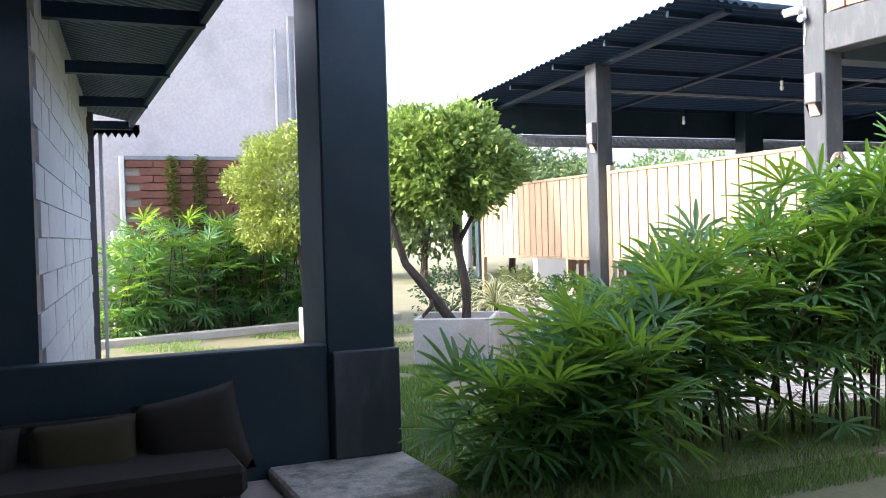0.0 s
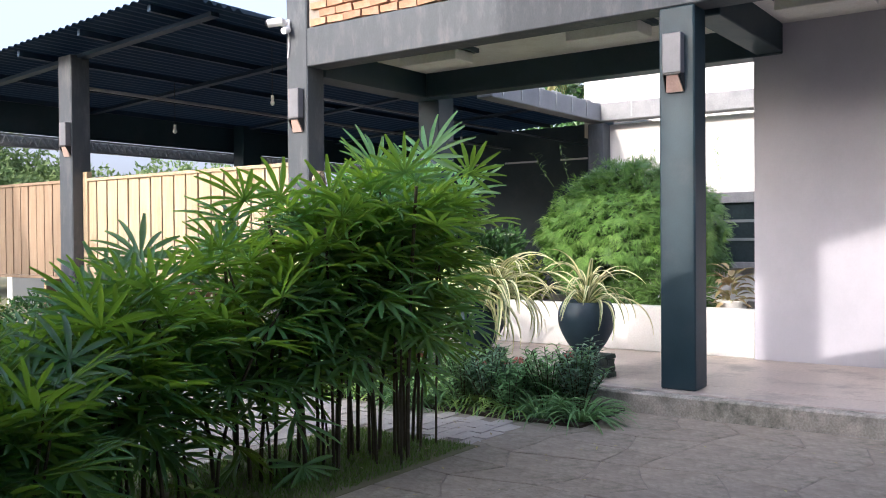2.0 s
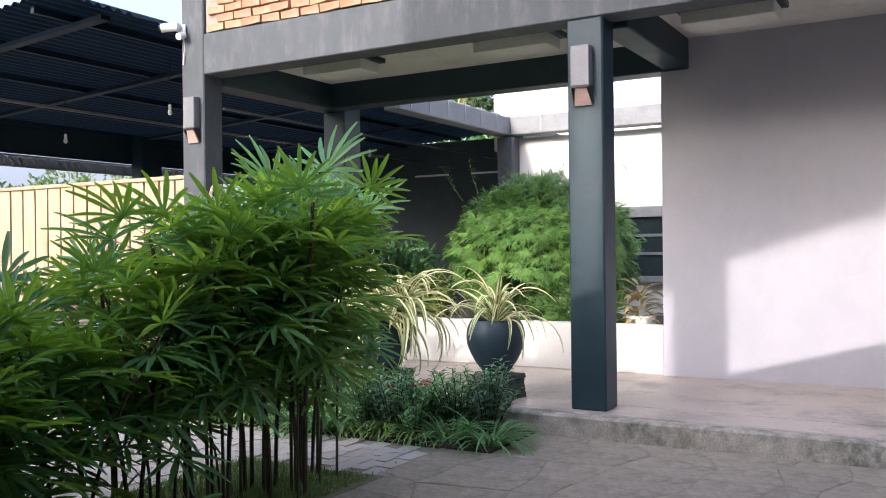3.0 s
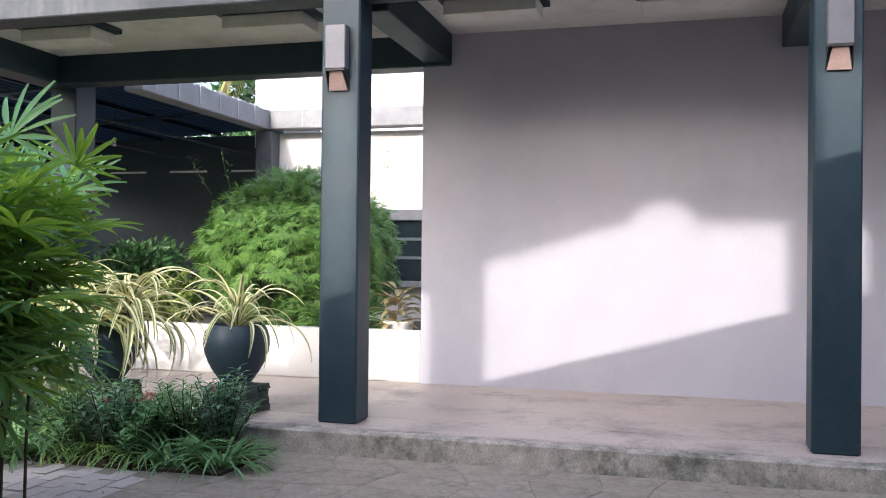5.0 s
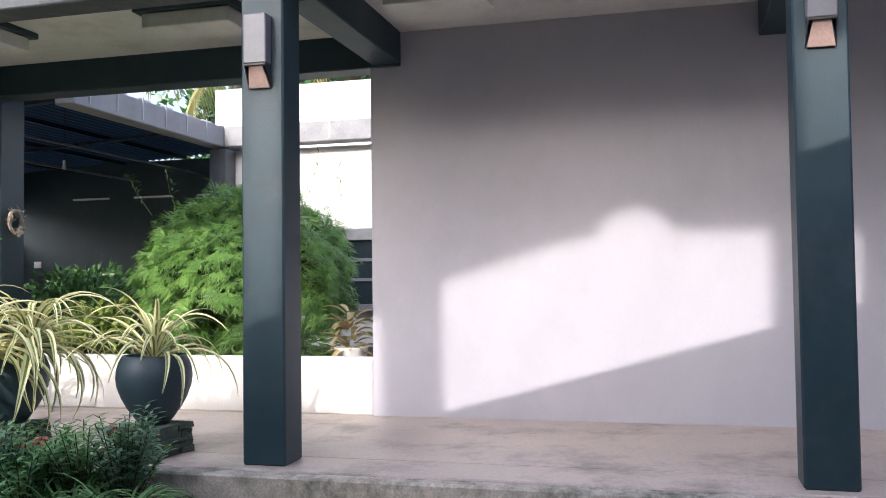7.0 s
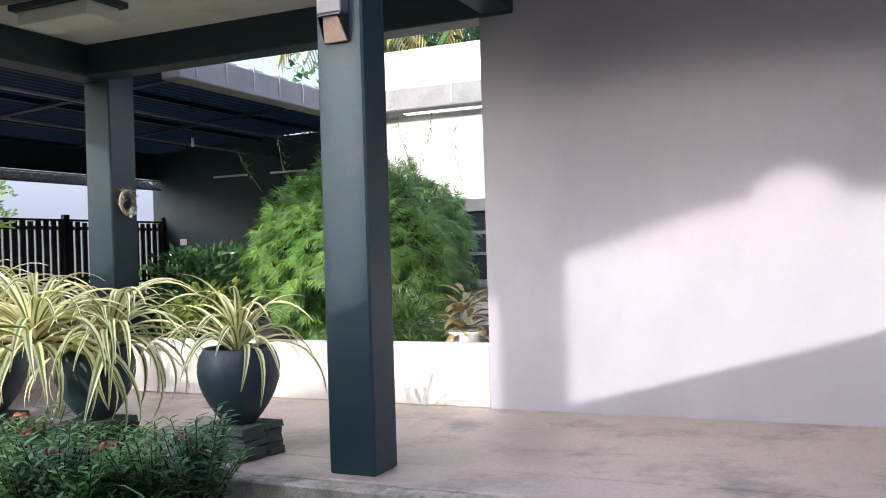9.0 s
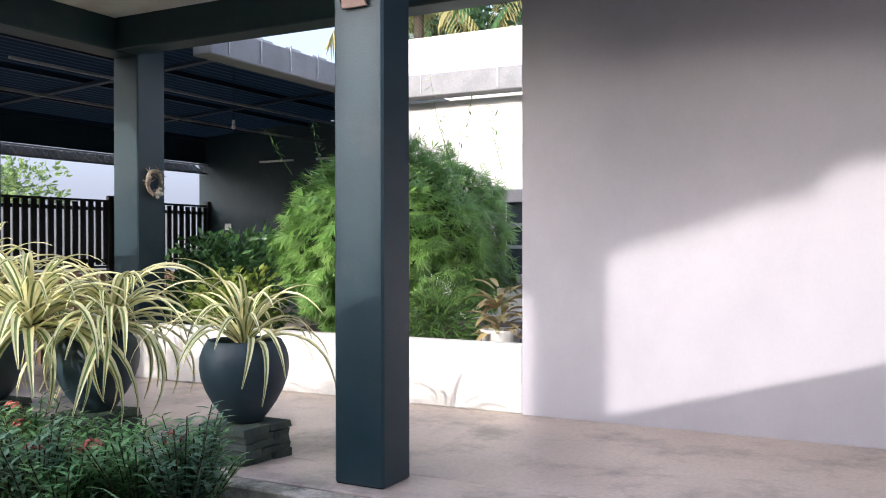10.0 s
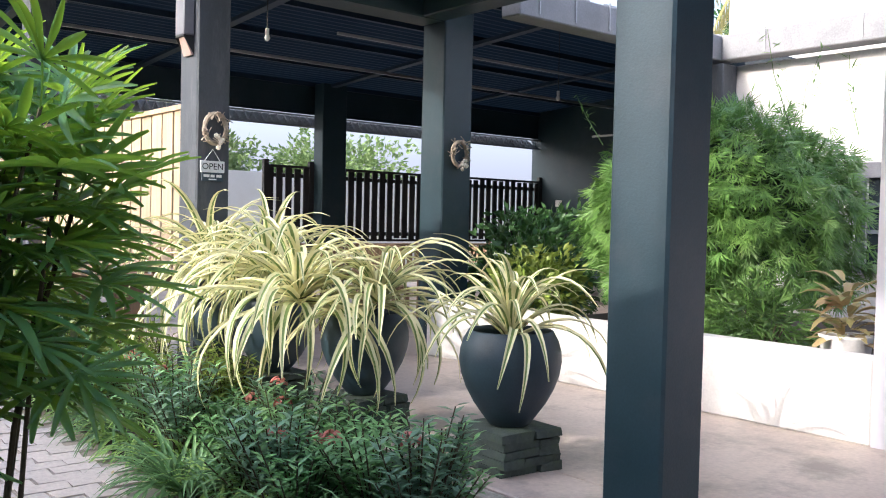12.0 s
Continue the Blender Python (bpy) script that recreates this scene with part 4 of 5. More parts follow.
for k, (x, y, h, n, sp) in enumerate(((2.02, 3.95, 0.84, 7, 0.2), (2.4, 3.85, 1.05, 8, 0.26), (2.75, 4.3, 1.1, 7, 0.22), (3.15, 4.0, 1.26, 9, 0.28), (3.8, 4.05, 1.5, 9, 0.26), (4.28, 3.82, 1.8, 9, 0.24), (4.58, 3.68, 1.96, 10, 0.24), (4.9, 3.7, 1.94, 9, 0.16), (1.72, 3.9, 0.74, 5, 0.14))):
    lady_palm(x, y, h, n, sp, 20 + k, PL, "front row of lady palms", 15 if h > 1.7 else 13 if h > 1.2 else 10, 0.5 if h > 1.2 else 0.42, 0 if h > 1.7 else 1)
for k, (x, y, h) in enumerate(((0.15, 12.5, 1.45), (0.75, 12.7, 1.85), (1.35, 12.8, 1.8), (1.95, 12.95, 1.85), (2.5, 13.0, 1.8), (3.0, 13.1, 1.7))):
    lady_palm(x, y, h, 9, 0.42, 60 + k, "dense green lady palm in the hedge bed", "hedge lady palms", 11, 0.08)


# striped strap-leaved plants
def strap_mesh(seed):
    rnd = random.Random(seed)
    L = Leaves()
    L.blade((0, 0, 0), (0, 0.55, 1), rnd.uniform(0.76, 1.02), rnd.uniform(0.05, 0.068), rnd.uniform(1.6, 2.6), 11, (0, 1, 0), 0.3, base_w=0.7, tip=0.12, wide_at=0.3)
    return L.mesh("strap", [M_CREAM, M_STRIPE])


STRAPS = [strap_mesh(100 + s) for s in range(8)]


def striped_crown(parent, at, z, count, seed, size=1.0, fall=88):
    rnd = random.Random(seed)
    for k in range(count):
        g = k * 137.5 + rnd.uniform(-15, 15)
        f = k / count
        ob = new("leaf", rnd.choice(STRAPS))
        ob.parent = parent
        s = size * rnd.uniform(0.75, 1.1) * (0.8 + 0.25 * f)
        ob.matrix_basis = pose(at[0], at[1], z + 0.09 * (1 - f)) @ pose(0, 0, 0, 0, 0, g) @ pose(0, 0.02, 0, 22 - fall * f + rnd.uniform(-12, 12), rnd.uniform(-14, 14), 0) @ Matrix.Diagonal((s, s, s, 1))


for k, (x, y) in enumerate(pots):
    t = thing("potted_striped_plant", "cream-striped strap-leaved plant in a dark blue-grey round pot", "potted plant", pose(x, y, FLOOR_Z + 0.2, 0, 0, 40 * k), "potted striped plants")
    part("pot", lathe(POT_PROFILE, 40), M_POT, t, "matt slate-blue round pot", True)
    part("soil", lathe([(0.02, 0.36), (0.235, 0.385), (0.1, 0.4)], 16), M_BED, t)
    if k == 0:
        striped_crown(t, (0, 0), 0.4, 44, 30, 0.74, 52)
        continue
    heads = ((-0.06, -0.2), (-0.36, 0.12)) if k == 1 else ((-0.05, 0.03),)
    for q, (hx, hy) in enumerate(heads):
        h = Matrix.Rotation(-radians(40 * k), 3, "Z") @ Vector((hx, hy, 0))
        part("stem", tube([(h.x * 0.1, h.y * 0.1, 0.36), (h.x * 0.5, h.y * 0.5, 0.5), (h.x, h.y, 0.54)], 0.028, 8), M_CANE, t)
        striped_crown(t, (h.x, h.y), 0.5 if k == 1 else 0.56, 78 if k == 1 else 92, 30 + 7 * k + q, (0.84, 0.94)[q] if k == 1 else 0.96, 86)
for k, (x, y, s) in enumerate(((4.35, 9.35, 0.75), (5.0, 10.4, 0.8), (5.5, 9.6, 0.8), (6.1, 10.3, 0.75), (5.7, 11.4, 0.75), (6.2, 8.6, 0.75))):
    t = thing("striped_plant", "cream-striped strap-leaved plant growing by the fence", "plant", pose(x, y, 0.36 if k == 0 else 0), "striped plants by the fence")
    part("stem", tube([(0, 0, -0.03), (0, 0, 0.12)], 0.04, 8), M_CANE, t)
    striped_crown(t, (0, 0), 0.08, 60, 50 + k, s)


# leafy bushes
def cloud(name, parent, mat, centre, radii, sprigs, leaves, size, width, seed, droop=0.5, shell=0.35, rough=0.12, low=-1.0, label="", point=0.06):
    """Many small leaves in sprigs over an uneven rounded volume."""
    rnd = random.Random(seed)
    L = Leaves()
    c = Vector(centre)
    for _ in range(sprigs):
        while True:
            u = Vector((rnd.gauss(0, 1), rnd.gauss(0, 1), rnd.gauss(0, 1))).normalized()
            if u.z > low:
                break
        k = 1 + rough * 2.2 * noise.noise(u * 2.3 + Vector((seed, 0, 0))) + rough * noise.noise(u * 6 + Vector((0, seed, 0)))
        k *= 1 - shell * rnd.random() ** 2.2
        p = c + Vector((u.x * radii[0], u.y * radii[1], u.z * radii[2])) * k
        out = (u + Vector((rnd.uniform(-0.5, 0.5), rnd.uniform(-0.5, 0.5), rnd.uniform(-0.3, 0.5)))).normalized()
        for _k in range(leaves):
            d = (out + Vector((rnd.uniform(-1, 1), rnd.uniform(-1, 1), rnd.uniform(-0.8, 0.6) - droop))).normalized()
            s = Vector((rnd.uniform(-1, 1), rnd.uniform(-1, 1), rnd.uniform(-0.5, 0.5))).cross(d)
            L.leaf(p + Vector((rnd.uniform(-point, point), rnd.uniform(-point, point), rnd.uniform(-point, point))), d, size * rnd.uniform(0.7, 1.25), width * rnd.uniform(0.8, 1.2), s)
    ob = new(name, L.mesh(name, mat))
    if parent is not None:
        ob.parent = parent
    tagged(ob, label, kind="stuff")
    return ob


# weeping bamboo behind the low wall
bam = thing("bamboo_bush", "dense rounded weeping bamboo with fine bright leaves", "bamboo", pose(10.4, 4.55, 0.45))
rnd = random.Random(5)
for k in range(14):
    a = rnd.uniform(0, 6.28)
    part("culm", tube([(0.25 * math.cos(a), 0.3 * math.sin(a), 0), (0.35 * math.cos(a), 0.5 * math.sin(a), 0.9), (0.5 * math.cos(a), 0.8 * math.sin(a), 1.55)], 0.016, 6, taper=0.4), M_BAMBOO, bam)
# core leaves, with the shade inside the bamboo put into their dark colour
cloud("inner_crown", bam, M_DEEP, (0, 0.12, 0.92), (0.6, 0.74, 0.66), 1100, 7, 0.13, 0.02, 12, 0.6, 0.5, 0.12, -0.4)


def spray_crown(parent, centre, radii, sprays, seed, bare=True):
    """Hanging sprays of narrow leaves, each spread like the fingers of a fan."""
    rg = random.Random(seed)
    L = Leaves()
    c = Vector(centre)
    for _ in range(sprays):
        u = Vector((rg.gauss(0, 1), rg.gauss(0, 1), rg.gauss(0, 1))).normalized()
        if u.z < -0.93 or (bare and u.z < -0.12 + 0.5 * u.y and u.y < 0.1):
            continue
        k = 1 + 0.2 * noise.noise(u * 2.1 + Vector((seed, 0, 0))) + 0.16 * noise.noise(u * 6.5) + 0.05 * rg.uniform(-1, 1)
        k *= 1 - 0.2 * rg.random() ** 2
        p = c + Vector((u.x * radii[0], u.y * radii[1], u.z * radii[2])) * k
        d0 = Vector((u.x * 0.6, u.y * 0.6, -0.75 + 0.95 * max(u.z, 0))) + Vector((rg.uniform(-0.4, 0.4), rg.uniform(-0.4, 0.4), rg.uniform(-0.3, 0.3)))
        d0.normalize()
        side = (u + Vector((rg.uniform(-0.6, 0.6), rg.uniform(-0.6, 0.6), rg.uniform(-0.4, 0.4)))).cross(d0)
        if side.length < 0.05:
            continue
        side.normalize()
        n = rg.choice((5, 6, 7))
        for q in range(n):
            a = radians((q - (n - 1) / 2) * 21 + rg.uniform(-8, 8))
            L.leaf(p, d0 * math.cos(a) + side * math.sin(a), rg.uniform(0.09, 0.15), rg.uniform(0.0095, 0.0135), side * math.cos(a) - d0 * math.sin(a))
    ob = new("crown", L.mesh("crown", M_BAMBOO))
    ob.parent = parent
    tagged(ob, kind="stuff")


spray_crown(bam, (0, 0.05, 0.86), (0.88, 1.06, 0.92), 7600, 11)
spray_crown(bam, (-0.55, -0.4, 0.25), (0.32, 0.42, 0.3), 700, 13, False)
for k in range(8):
    L = Leaves()
    x, y = rnd.uniform(-0.5, 0.4), rnd.uniform(-1.3, 1.3)
    h = rnd.uniform(0.3, 0.75)
    base = Vector((x, y, 1.55))
    tipv = base + Vector((rnd.uniform(-0.2, 0.1), rnd.uniform(-0.25, 0.25), h))
    for j in range(16):
        f = 0.3 + 0.7 * j / 15
        p = base.lerp(tipv, f)
        L.leaf(p, (rnd.uniform(-1, 1), rnd.uniform(-1, 1), rnd.uniform(-0.5, 0.6)), 0.1, 0.014)
    sh = part("shoot", tube([base, base.lerp(tipv, 0.5) + Vector((0, 0.04, 0.03)), tipv], 0.0035, 4, taper=0.5), M_BAMBOO, bam)
    lf = new("shoot_leaves", L.mesh("shoot_leaves", M_BAMBOO))
    lf.parent = sh


def bush(name, x, y, z, radii, mat, sprigs, size, width, seed, label, cat="shrub", group="", stems=6, leaves=5, droop=0.1):
    t = thing(name, label, cat, pose(x, y, z), group)
    rnd = random.Random(seed)
    for k in range(stems):
        a = rnd.uniform(0, 6.28)
        part("stem", tube([(0.03 * math.cos(a), 0.03 * math.sin(a), -0.04), (radii[0] * 0.5 * math.cos(a), radii[1] * 0.5 * math.sin(a), radii[2] * 1.1)], 0.01, 5, taper=0.5), M_CANE, t)
    cloud("foliage", t, mat, (0, 0, radii[2] * 1.02), radii, sprigs, leaves, size, width, seed, droop, 0.5, 0.2, -0.9)
    return t


bush("garden_shrub", 10.3, 6.6, 0.06, (0.5, 0.5, 0.65), M_BUSH, 420, 0.11, 0.045, 21, "dark green leafy shrub beside the bamboo")
bush("garden_shrub", 11.2, 7.1, 0.06, (0.6, 0.5, 0.7), M_BUSH, 420, 0.11, 0.045, 22, "dark green leafy shrub in the carport corner")
bush("garden_shrub", 9.75, 5.9, 0.45, (0.35, 0.35, 0.32), M_YELLOWBUSH, 220, 0.09, 0.04, 23, "yellow-green shrub behind the planter wall")
bush("garden_shrub", 9.65, 3.75, 0.45, (0.28, 0.4, 0.24), M_BAMBOO, 200, 0.12, 0.018, 24, "low feathery bamboo tuft behind the planter wall")
t = thing("croton_plant", "brownish broad-leaved plant in a white pot", "potted plant", pose(9.5, 3.08, 0.45))
part("pot", lathe([(0.1, 0.0), (0.13, 0.05), (0.15, 0.24), (0.16, 0.26), (0.14, 0.26), (0.02, 0.22)], 20), M_WHITE, t, "white round pot", True)
L = Leaves()
for k in range(54):
    a, f = k * 2.4 + rnd.uniform(-0.5, 0.5), k / 54
    L.blade((0.05 * math.cos(a), 0.05 * math.sin(a), 0.2 + 0.36 * f * rnd.uniform(0.7, 1.2)), (math.cos(a), math.sin(a), rnd.uniform(-0.1, 0.9) + 0.4 * f), rnd.uniform(0.13, 0.27), rnd.uniform(0.05, 0.085), rnd.uniform(0.6, 1.5), 4, (0, 0), 0.25, tip=0.08)
ob = new("foliage", L.mesh("foliage", M_CROTON))
ob.parent = t

# flower bed along the step
structure("bed_flowers", box(6.0, 6.765, 3.05, 8.2, -0.1, 0.03), M_BED, "dark soil of the flower bed", "soil")
rnd = random.Random(77)
bed_spots = []
for k in range(52):
    y = 3.15 + k * 0.088
    bed_spots.append(((6.22, 6.45, 6.62)[k % 3] + rnd.uniform(-0.1, 0.1), y + rnd.uniform(-0.05, 0.05)))
for k, (x, y) in enumerate(bed_spots):
    if (k * 7) % 5 < 2:
        t = thing("strap_grass", "green strap-leaved grass clump in the flower bed", "plant", pose(x - 0.12, y, 0.02), "bed grass clumps")
        L = Leaves()
        for j in range(70):
            a = rnd.uniform(0, 6.28)
            L.blade((0.05 * math.cos(a), 0.05 * math.sin(a), 0), (math.cos(a), math.sin(a), rnd.uniform(0.6, 2.2)), rnd.uniform(0.32, 0.5), 0.018, rnd.uniform(1.2, 2.2), 5, (0, 0), 0.3, base_w=0.8, tip=0.1)
        ob = new("foliage", L.mesh("foliage", M_LILY))
        ob.parent = t
    else:
        h = rnd.uniform(0.17, 0.3)
        t = thing("ixora_shrub", "small green-leaved flowering shrub in the flower bed", "shrub", pose(x, y, 0.02), "bed flowering shrubs")
        L = Leaves()
        bm = bmesh.new()
        for j in range(24):
            a, r = rnd.uniform(0, 6.28), rnd.uniform(0.04, 0.27)
            tipv = Vector((r * math.cos(a), r * math.sin(a), h * rnd.uniform(1.0, 2.0)))
            tube([(0.02 * math.cos(a), 0.02 * math.sin(a), -0.03), tipv * 0.6, tipv], 0.005, 4, bm, taper=0.6)
            for q in range(24):
                f = 0.3 + 0.7 * q / 23
                L.leaf(tipv * f, (math.cos(q * 2.4), math.sin(q * 2.4), rnd.uniform(0.1, 0.7)), rnd.uniform(0.055, 0.085), 0.028)
        part("stem", bm, M_CANE, t)
        ob = new("foliage", L.mesh("foliage", M_YELLOWBUSH if y > 5.3 and k % 3 else M_GREYLEAF if k % 4 == 1 else M_IXORA))
        ob.parent = t
        if k % 5 == 2:
            for j in range(1 + k % 2):
                bm = bmesh.new()
                c0 = Vector((rnd.uniform(-0.2, 0.12), rnd.uniform(-0.14, 0.14), h * rnd.uniform(1.3, 1.75)))
                for q in range(22):
                    o = Vector((rnd.gauss(0, 1), rnd.gauss(0, 1), abs(rnd.gauss(0, 1)))).normalized() * 0.042
                    bmesh.ops.create_cone(bm, cap_ends=True, segments=5, radius1=0.004, radius2=0.012, depth=0.014, matrix=Matrix.Translation(c0 + o) @ o.to_track_quat("Z", "Y").to_matrix().to_4x4())
                part("flower_head", bm, M_RED, t, "red flower cluster")
for k in range(12):
    t = thing("strap_grass", "bright green strap-leaved grass clump at the bed edge", "plant", pose(6.2 + 0.06 * math.sin(k * 2.1), 3.75 + k * 0.33, 0.01), "bed grass clumps")
    L = Leaves()
    for j in range(80):
        a = rnd.uniform(0, 6.28)
        L.blade((0.06 * math.cos(a), 0.06 * math.sin(a), 0), (math.cos(a), math.sin(a), rnd.uniform(0.6, 2.2)), rnd.uniform(0.26, 0.42), 0.017, rnd.uniform(1.4, 2.4), 5, (0, 0), 0.3, base_w=0.8, tip=0.1)
    ob = new("foliage", L.mesh("foliage", M_LIME))
    ob.parent = t
t = thing("purple_plant", "low purple-leaved rosette at the bed edge", "plant", pose(6.2, 5.45, 0.02))
L = Leaves()
for j in range(60):
    a = rnd.uniform(0, 6.28)
    L.blade((0.06 * math.cos(a), 0.06 * math.sin(a), 0), (math.cos(a), math.sin(a), rnd.uniform(0.5, 2.0)), rnd.uniform(0.14, 0.24), 0.03, 0.7, 4, (0, 0), 0.3, tip=0.1)
ob = new("foliage", L.mesh("foliage", M_PURPLE))
ob.parent = t
for k, (x, y, r) in enumerate(((6.5, 8.3, 0.4), (6.4, 9.2, 0.42), (6.6, 11.2, 0.4), (6.3, 12.3, 0.45), (5.2, 12.6, 0.5), (6.4, 7.3, 0.34))):
    bush("border_shrub", x, y, 0.0, (r, r, r * 0.8), M_YELLOWBUSH if k % 2 else M_BUSH, 260, 0.07, 0.03, 80 + k, "rounded border shrub beside the fence", group="border shrubs")

# clipped tree in the planter box
t = thing("clipped_tree", "round clipped tree with twisted dark trunks", "tree", pose(3.36, 8.24, 0.38))
part("trunk", tube([(0.08, 0.0, -0.05), (0.1, 0.02, 0.35), (0.05, 0.1, 0.8), (0.1, 0.3, 1.3), (0.05, 0.5, 1.8)], 0.06, 8, taper=0.5), M_BARK, t)
part("trunk", tube([(-0.02, 0.02, -0.05), (-0.25, 0.12, 0.3), (-0.5, 0.25, 0.65), (-0.6, 0.4, 1.1), (-0.45, 0.5, 1.6)], 0.06, 8, taper=0.5), M_BARK, t)
for k, (a, b) in enumerate((((0.05, 0.1, 0.85), (0.5, 0.4, 1.5)), ((0.08, 0.2, 1.1), (-0.35, 0.6, 1.6)), ((-0.5, 0.25, 0.65), (-0.85, 0.3, 1.4)), ((-0.25, 0.12, 0.3), (-0.45, 0.1, 0.02)))):
    part("limb", tube([a, (Vector(a) + Vector(b)) / 2 + Vector((0.05, -0.04, 0.03)), b], 0.03, 6, taper=0.5), M_BARK, t)
cloud("crown", t, M_CLIPPED, (0.0, 0.35, 1.72), (0.74, 0.76, 0.6), 2700, 6, 0.085, 0.042, 31, 0.0, 0.4, 0.18, -0.9)
t = thing("yellow_tree", "rounded yellow-green shrub tree by the hedge", "tree", pose(2.62, 11.9, 0))
part("trunk", tube([(0, 0, -0.04), (0.05, 0.03, 0.7), (-0.05, 0.0, 1.5)], 0.05, 8, taper=0.6), M_BARK, t)
cloud("crown", t, M_GOLD, (-0.1, 0.0, 2.0), (0.8, 0.75, 0.85), 2600, 6, 0.07, 0.035, 32, 0.0, 0.4, 0.16, -0.95)
for k, x in enumerate((1.12, 1.52)):
    t = thing("climbing_fig", "green vine climbing up the brick panel", "vine", pose(x, 13.58, 1.2), "vines on the brick panel")
    L = Leaves()
    for j in range(150):
        z = j / 150 * 1.42
        L.leaf((rnd.uniform(-0.05, 0.05), rnd.uniform(-0.04, 0.0), z), (rnd.choice((-1, 1)), -0.5, rnd.uniform(-0.2, 0.5)), rnd.uniform(0.09, 0.14), 0.07)
    ob = new("foliage", L.mesh("foliage", M_CLIPPED))
    ob.parent = t
    part("stem", tube([(0, 0, -1.2), (0.02, 0, 0.4), (-0.02, 0, 1.4)], 0.012, 5), M_CANE, t)

# trees beyond the carport and the court
def far_tree(x, y, h, r, mat, seed, sprigs=1500, size=0.22):
    t = thing("background_tree", "bright green leafy tree beyond the fence", "tree", pose(x, y, 0), "trees beyond the fence")
    part("trunk", tube([(0, 0, -0.1), (0.1, 0.05, h * 0.35), (0, 0, h * 0.7)], 0.14, 8, taper=0.5), M_BARK, t)
    rr = random.Random(seed)
    for k in range(4):
        cloud("crown", t, mat, (rr.uniform(-0.5, 0.5) * r, rr.uniform(-0.5, 0.5) * r, h * rr.uniform(0.5, 0.75)), (r * rr.uniform(0.6, 0.9), r * rr.uniform(0.6, 0.9), h * 0.32), sprigs // 4, 6, size, size * 0.45, seed + k, 0.1, 0.5, 0.25, -0.9, point=0.15)


for k, (x, y, h, r) in enumerate(((13, 25, 3.6, 2.2), (17, 27, 4.2, 2.6), (21.5, 27, 4.0, 2.8), (9.5, 24, 3.6, 2.2), (6.5, 27, 4.2, 2.4), (14.5, 31, 5.5, 2.6))):
    far_tree(x, y, h, r, M_FAR, 200 + 5 * k)
far_tree(22, 8.4, 8.5, 2.4, M_DEEP, 300, 1400, 0.25)
far_tree(23, 11, 8.0, 2.2, M_BUSH, 310, 1200, 0.25)
def coconut_palm(x, y, h, turn, straw):
    t = thing("coconut_palm", "tall palm with drooping yellowing fronds beyond the wall", "palm", pose(x, y, 0, 0, 0, turn), "palms beyond the wall")
    part("trunk", tube([(0, 0, -0.1), (0.1, 0, h * 0.5), (0.15, 0.05, h)], 0.15, 10, taper=0.7), M_BARK, t)
    for k in range(15):
        a = k * 0.571 + 0.2
        L = Leaves()
        p, d = Vector((0.15, 0.05, h)), Vector((math.cos(a), math.sin(a), 0.9 - 0.09 * k)).normalized()
        for j in range(24):
            side = d.cross(Vector((0, 0, 1))).normalized()
            for sg in (-1, 1):
                L.blade(p, side * sg + d * 0.5 + Vector((0, 0, -0.5)), 0.55, 0.04, 0.8, 3, (0, 0), 0.1)
            d = (d + Vector((0, 0, -0.085))).normalized()
            p = p + d * 0.1
        ob = new("frond", L.mesh("frond", M_STRAW if k % straw == 0 else M_BUSH))
        ob.parent = t


coconut_palm(19.5, 9.5, 6.5, 0, 1)
coconut_palm(20.0, 6.9, 6.6, 40, 2)

# lawn
def lawn(name, spots, seed, label, size=0.05):
    rg = np.random.default_rng(seed)
    vs, fs = [], []
    for x0, x1, y0, y1, n in spots:
        xs_, ys_ = rg.uniform(x0, x1, n), rg.uniform(y0, y1, n)
        an, ln = rg.uniform(0, 6.283, n), rg.uniform(0.5, 1.3, n) * size
        lx, ly = rg.uniform(-0.6, 0.6, n) * size, rg.uniform(-0.6, 0.6, n) * size
        for i in range(n):
            keep = noise.noise(Vector((xs_[i] * 0.9, ys_[i] * 0.9, 3.0)))
            if keep < -0.12 - 0.05 * (8 - ys_[i]):
                continue
            c_, s_ = math.cos(an[i]) * 0.004, math.sin(an[i]) * 0.004
            b = len(vs)
            vs += [(xs_[i] - c_, ys_[i] - s_, -0.005), (xs_[i] + c_, ys_[i] + s_, -0.005), (xs_[i] + lx[i], ys_[i] + ly[i], ln[i])]
            fs.append((b, b + 1, b + 2))
    me = bpy.data.meshes.new(name)
    me.from_pydata(vs, [], fs)
    me.materials.append(M_GRASS)
    tagged(new(name, me), label, "grass", kind="stuff")


lawn("lawn_grass", ((1.15, 3.7, 3.0, 8.0, 60000), (0.2, 6.2, 8.0, 12.3, 26000), (-0.1, 1.2, 4.8, 8.0, 6000), (3.7, 5.1, 3.4, 4.45, 9000)), 5, "short patchy green lawn grass")

# ---- paving, nearest pieces single ----
paving = structure("pavement", box(3.7, 6.795, -9, 7.5, -0.1, 0.004), M_JOINT, "worn concrete paver path", "pavement")
paver_meshes = [piece_mesh("paver", 0.234, 0.118, 0.03, M_PAVE, 0.005, 40 + k) for k in range(5)]
rest_v, rest_f = [], []
rnd = random.Random(15)
single = 0
row = 0
y = 3.5
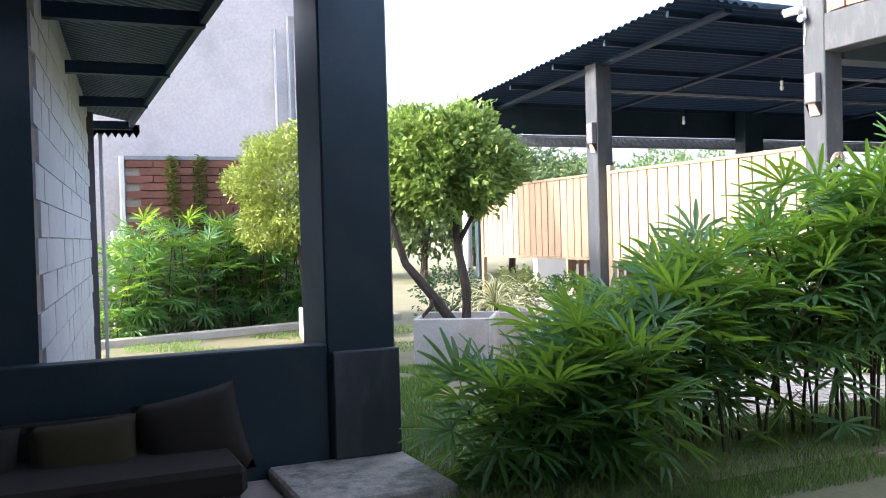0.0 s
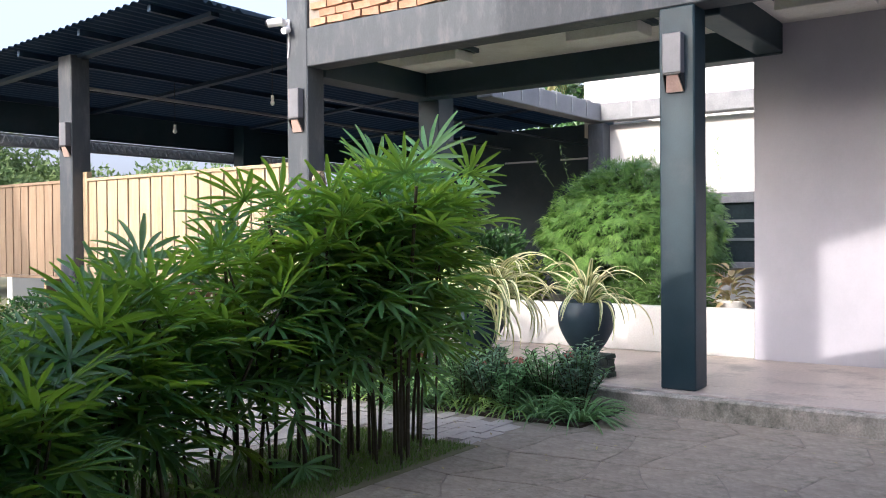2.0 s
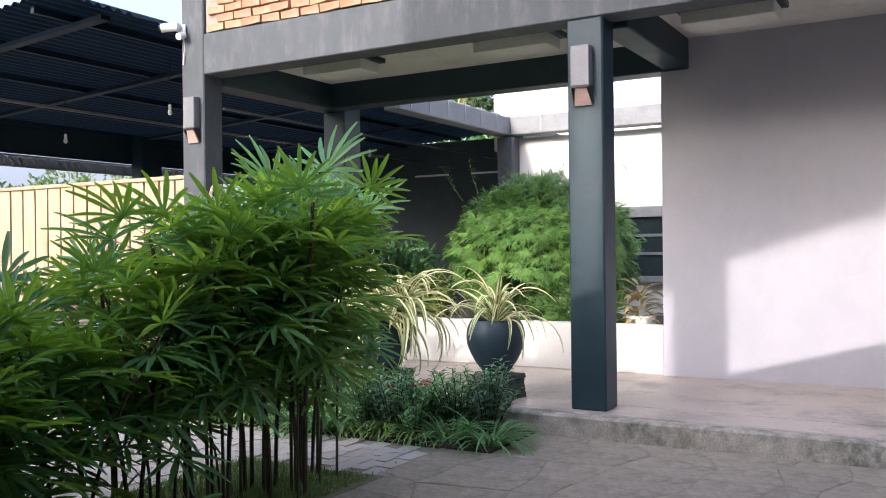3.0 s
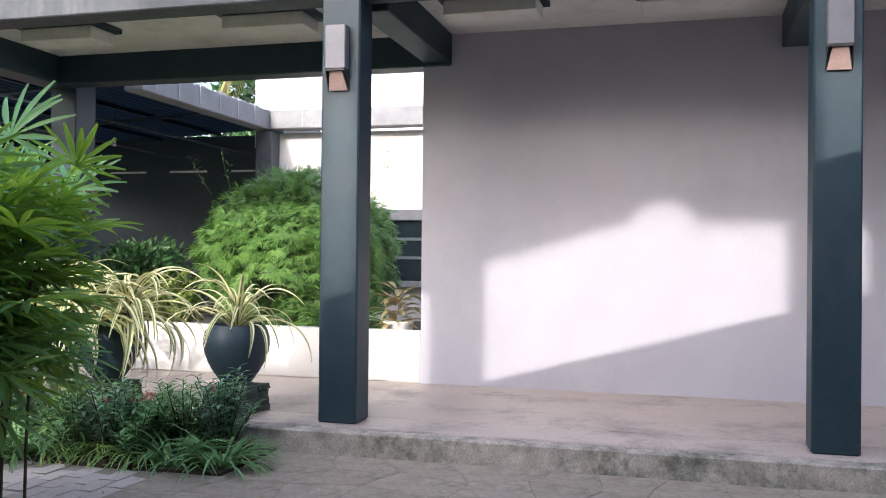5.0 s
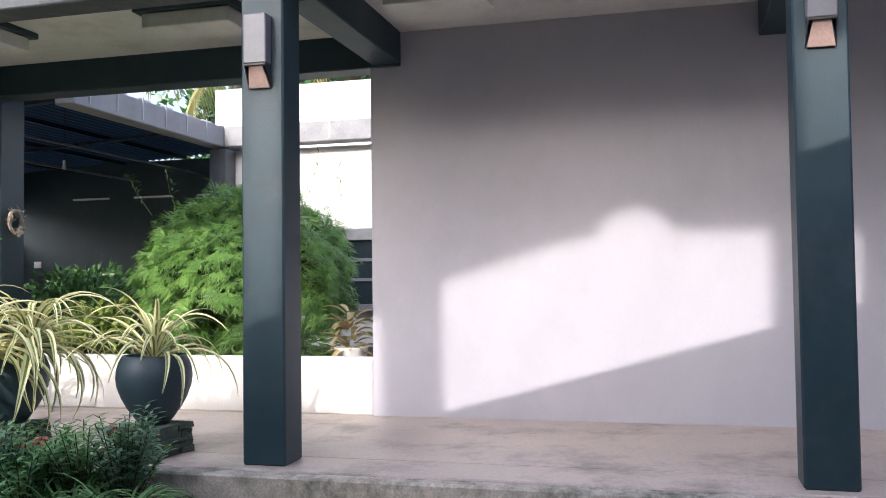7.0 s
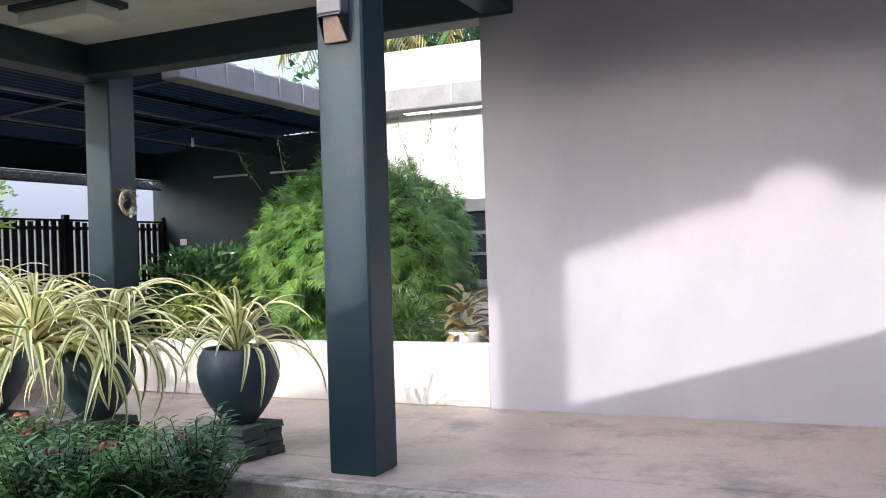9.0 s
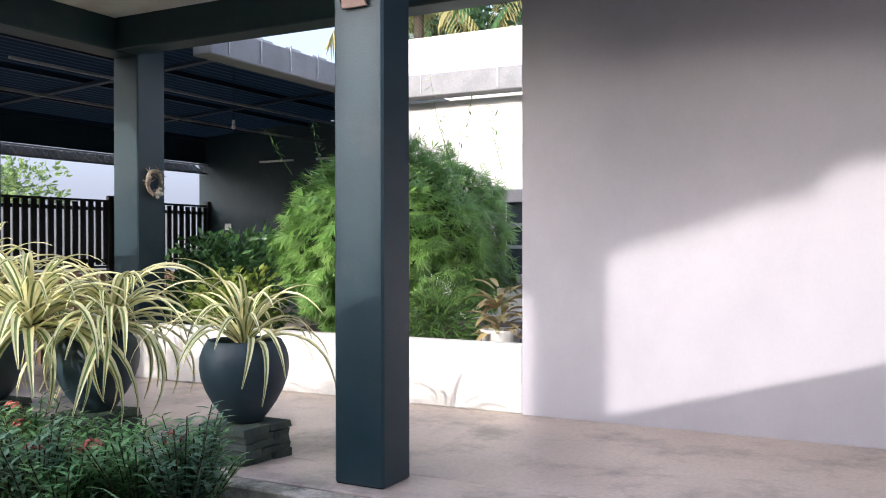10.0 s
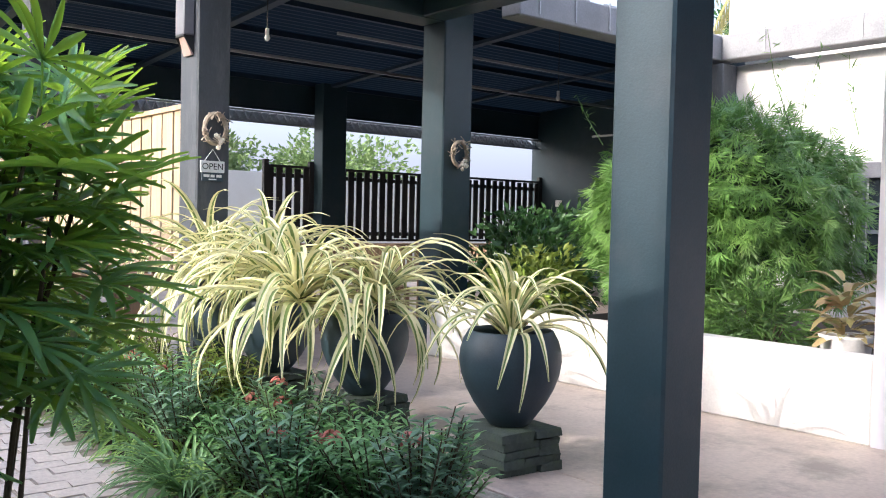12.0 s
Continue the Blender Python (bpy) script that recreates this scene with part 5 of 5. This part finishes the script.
while y < 7.45:
    x = 3.75 + (0.12 if row % 2 else 0.0)
    while x < 6.7:
        if not (x > 5.95 and y > 3.0) and not (x < 5.1 and 3.42 < y < 4.45):
            m = pose(x + rnd.uniform(-0.006, 0.006) + 0.03 * math.sin(y * 1.7), y + 0.03 * math.sin(x * 2.1), -0.004 + rnd.uniform(0, 0.005), rnd.uniform(-0.8, 0.8), rnd.uniform(-0.8, 0.8), rnd.uniform(-4, 4))
            near = 5.0 < x < 6.7 and 4.0 < y < 6.4
            if near and single < 300:
                place("paver", rnd.choice(paver_meshes), m, paving)
                single += 1
            else:
                b = len(rest_v)
                src = rnd.choice(paver_meshes)
                rest_v += [tuple(m @ v.co) for v in src.vertices]
                rest_f += [tuple(b + i for i in p.vertices) for p in src.polygons]
        x += 0.245
    y += 0.128
    row += 1
me = bpy.data.meshes.new("pavers")
me.from_pydata(rest_v, [], rest_f)
me.materials.append(M_PAVE)
ob = new("pavers", me)
ob.parent = paving
tagged(ob, kind="stuff")

# irregular worn flagstones in front of the step
rnd = random.Random(61)
NX, NY, FX0, FX1, FY0, FY1 = 8, 14, 3.72, 6.755, -2.6, 3.45
grid = {}
for i in range(NX + 1):
    for j in range(NY + 1):
        inner = 0 < i < NX
        grid[i, j] = Vector((FX0 + (FX1 - FX0) * i / NX + (rnd.uniform(-0.13, 0.13) if inner else 0), FY0 + (FY1 - FY0) * j / NY + (rnd.uniform(-0.15, 0.15) if 0 < j < NY else 0), 0))
mids = {}


def edge_point(a, b):
    """A shared, slightly crooked midpoint between two joints of the flagstones."""
    key = tuple(sorted((a, b)))
    if key not in mids:
        mids[key] = (grid[a] + grid[b]) / 2 + Vector((rnd.uniform(-0.025, 0.025), rnd.uniform(-0.025, 0.025), 0))
    return mids[key]


for i in range(NX):
    for j in range(NY):
        ring = [(i, j), (i + 1, j), (i + 1, j + 1), (i, j + 1)]
        outline = [q for k in range(4) for q in (grid[ring[k]], edge_point(ring[k], ring[(k + 1) % 4]))]
        mid = sum(outline, Vector()) / 8
        rise = rnd.uniform(0.007, 0.012)
        bm = bmesh.new()
        low = [bm.verts.new((q - mid) * 0.985 + Vector((0, 0, -0.02))) for q in outline]
        high = [bm.verts.new((q - mid) * 0.98 + Vector((0, 0, rise - 0.004))) for q in outline]
        top = [bm.verts.new((q - mid) * 0.95 + Vector((0, 0, rise))) for q in outline]
        for lo, hi in ((low, high), (high, top)):
            for k in range(8):
                bm.faces.new((lo[k], lo[(k + 1) % 8], hi[(k + 1) % 8], hi[k]))
        bm.faces.new(top)
        part("flagstone", bm, M_FLAG, paving, at=pose(mid.x, mid.y, 0))

# fallen leaves on the path
litter = Leaves()
for k in range(110):
    litter.leaf((rnd.uniform(3.9, 6.7), rnd.uniform(-1.5, 6.0), 0.03), (rnd.uniform(-1, 1), rnd.uniform(-1, 1), 0.1), rnd.uniform(0.025, 0.05), 0.016)
tagged(new("fallen_leaves", litter.mesh("fallen_leaves", M_CROTON)), "scattered dry brown leaves on the paving", "leaves", kind="stuff")
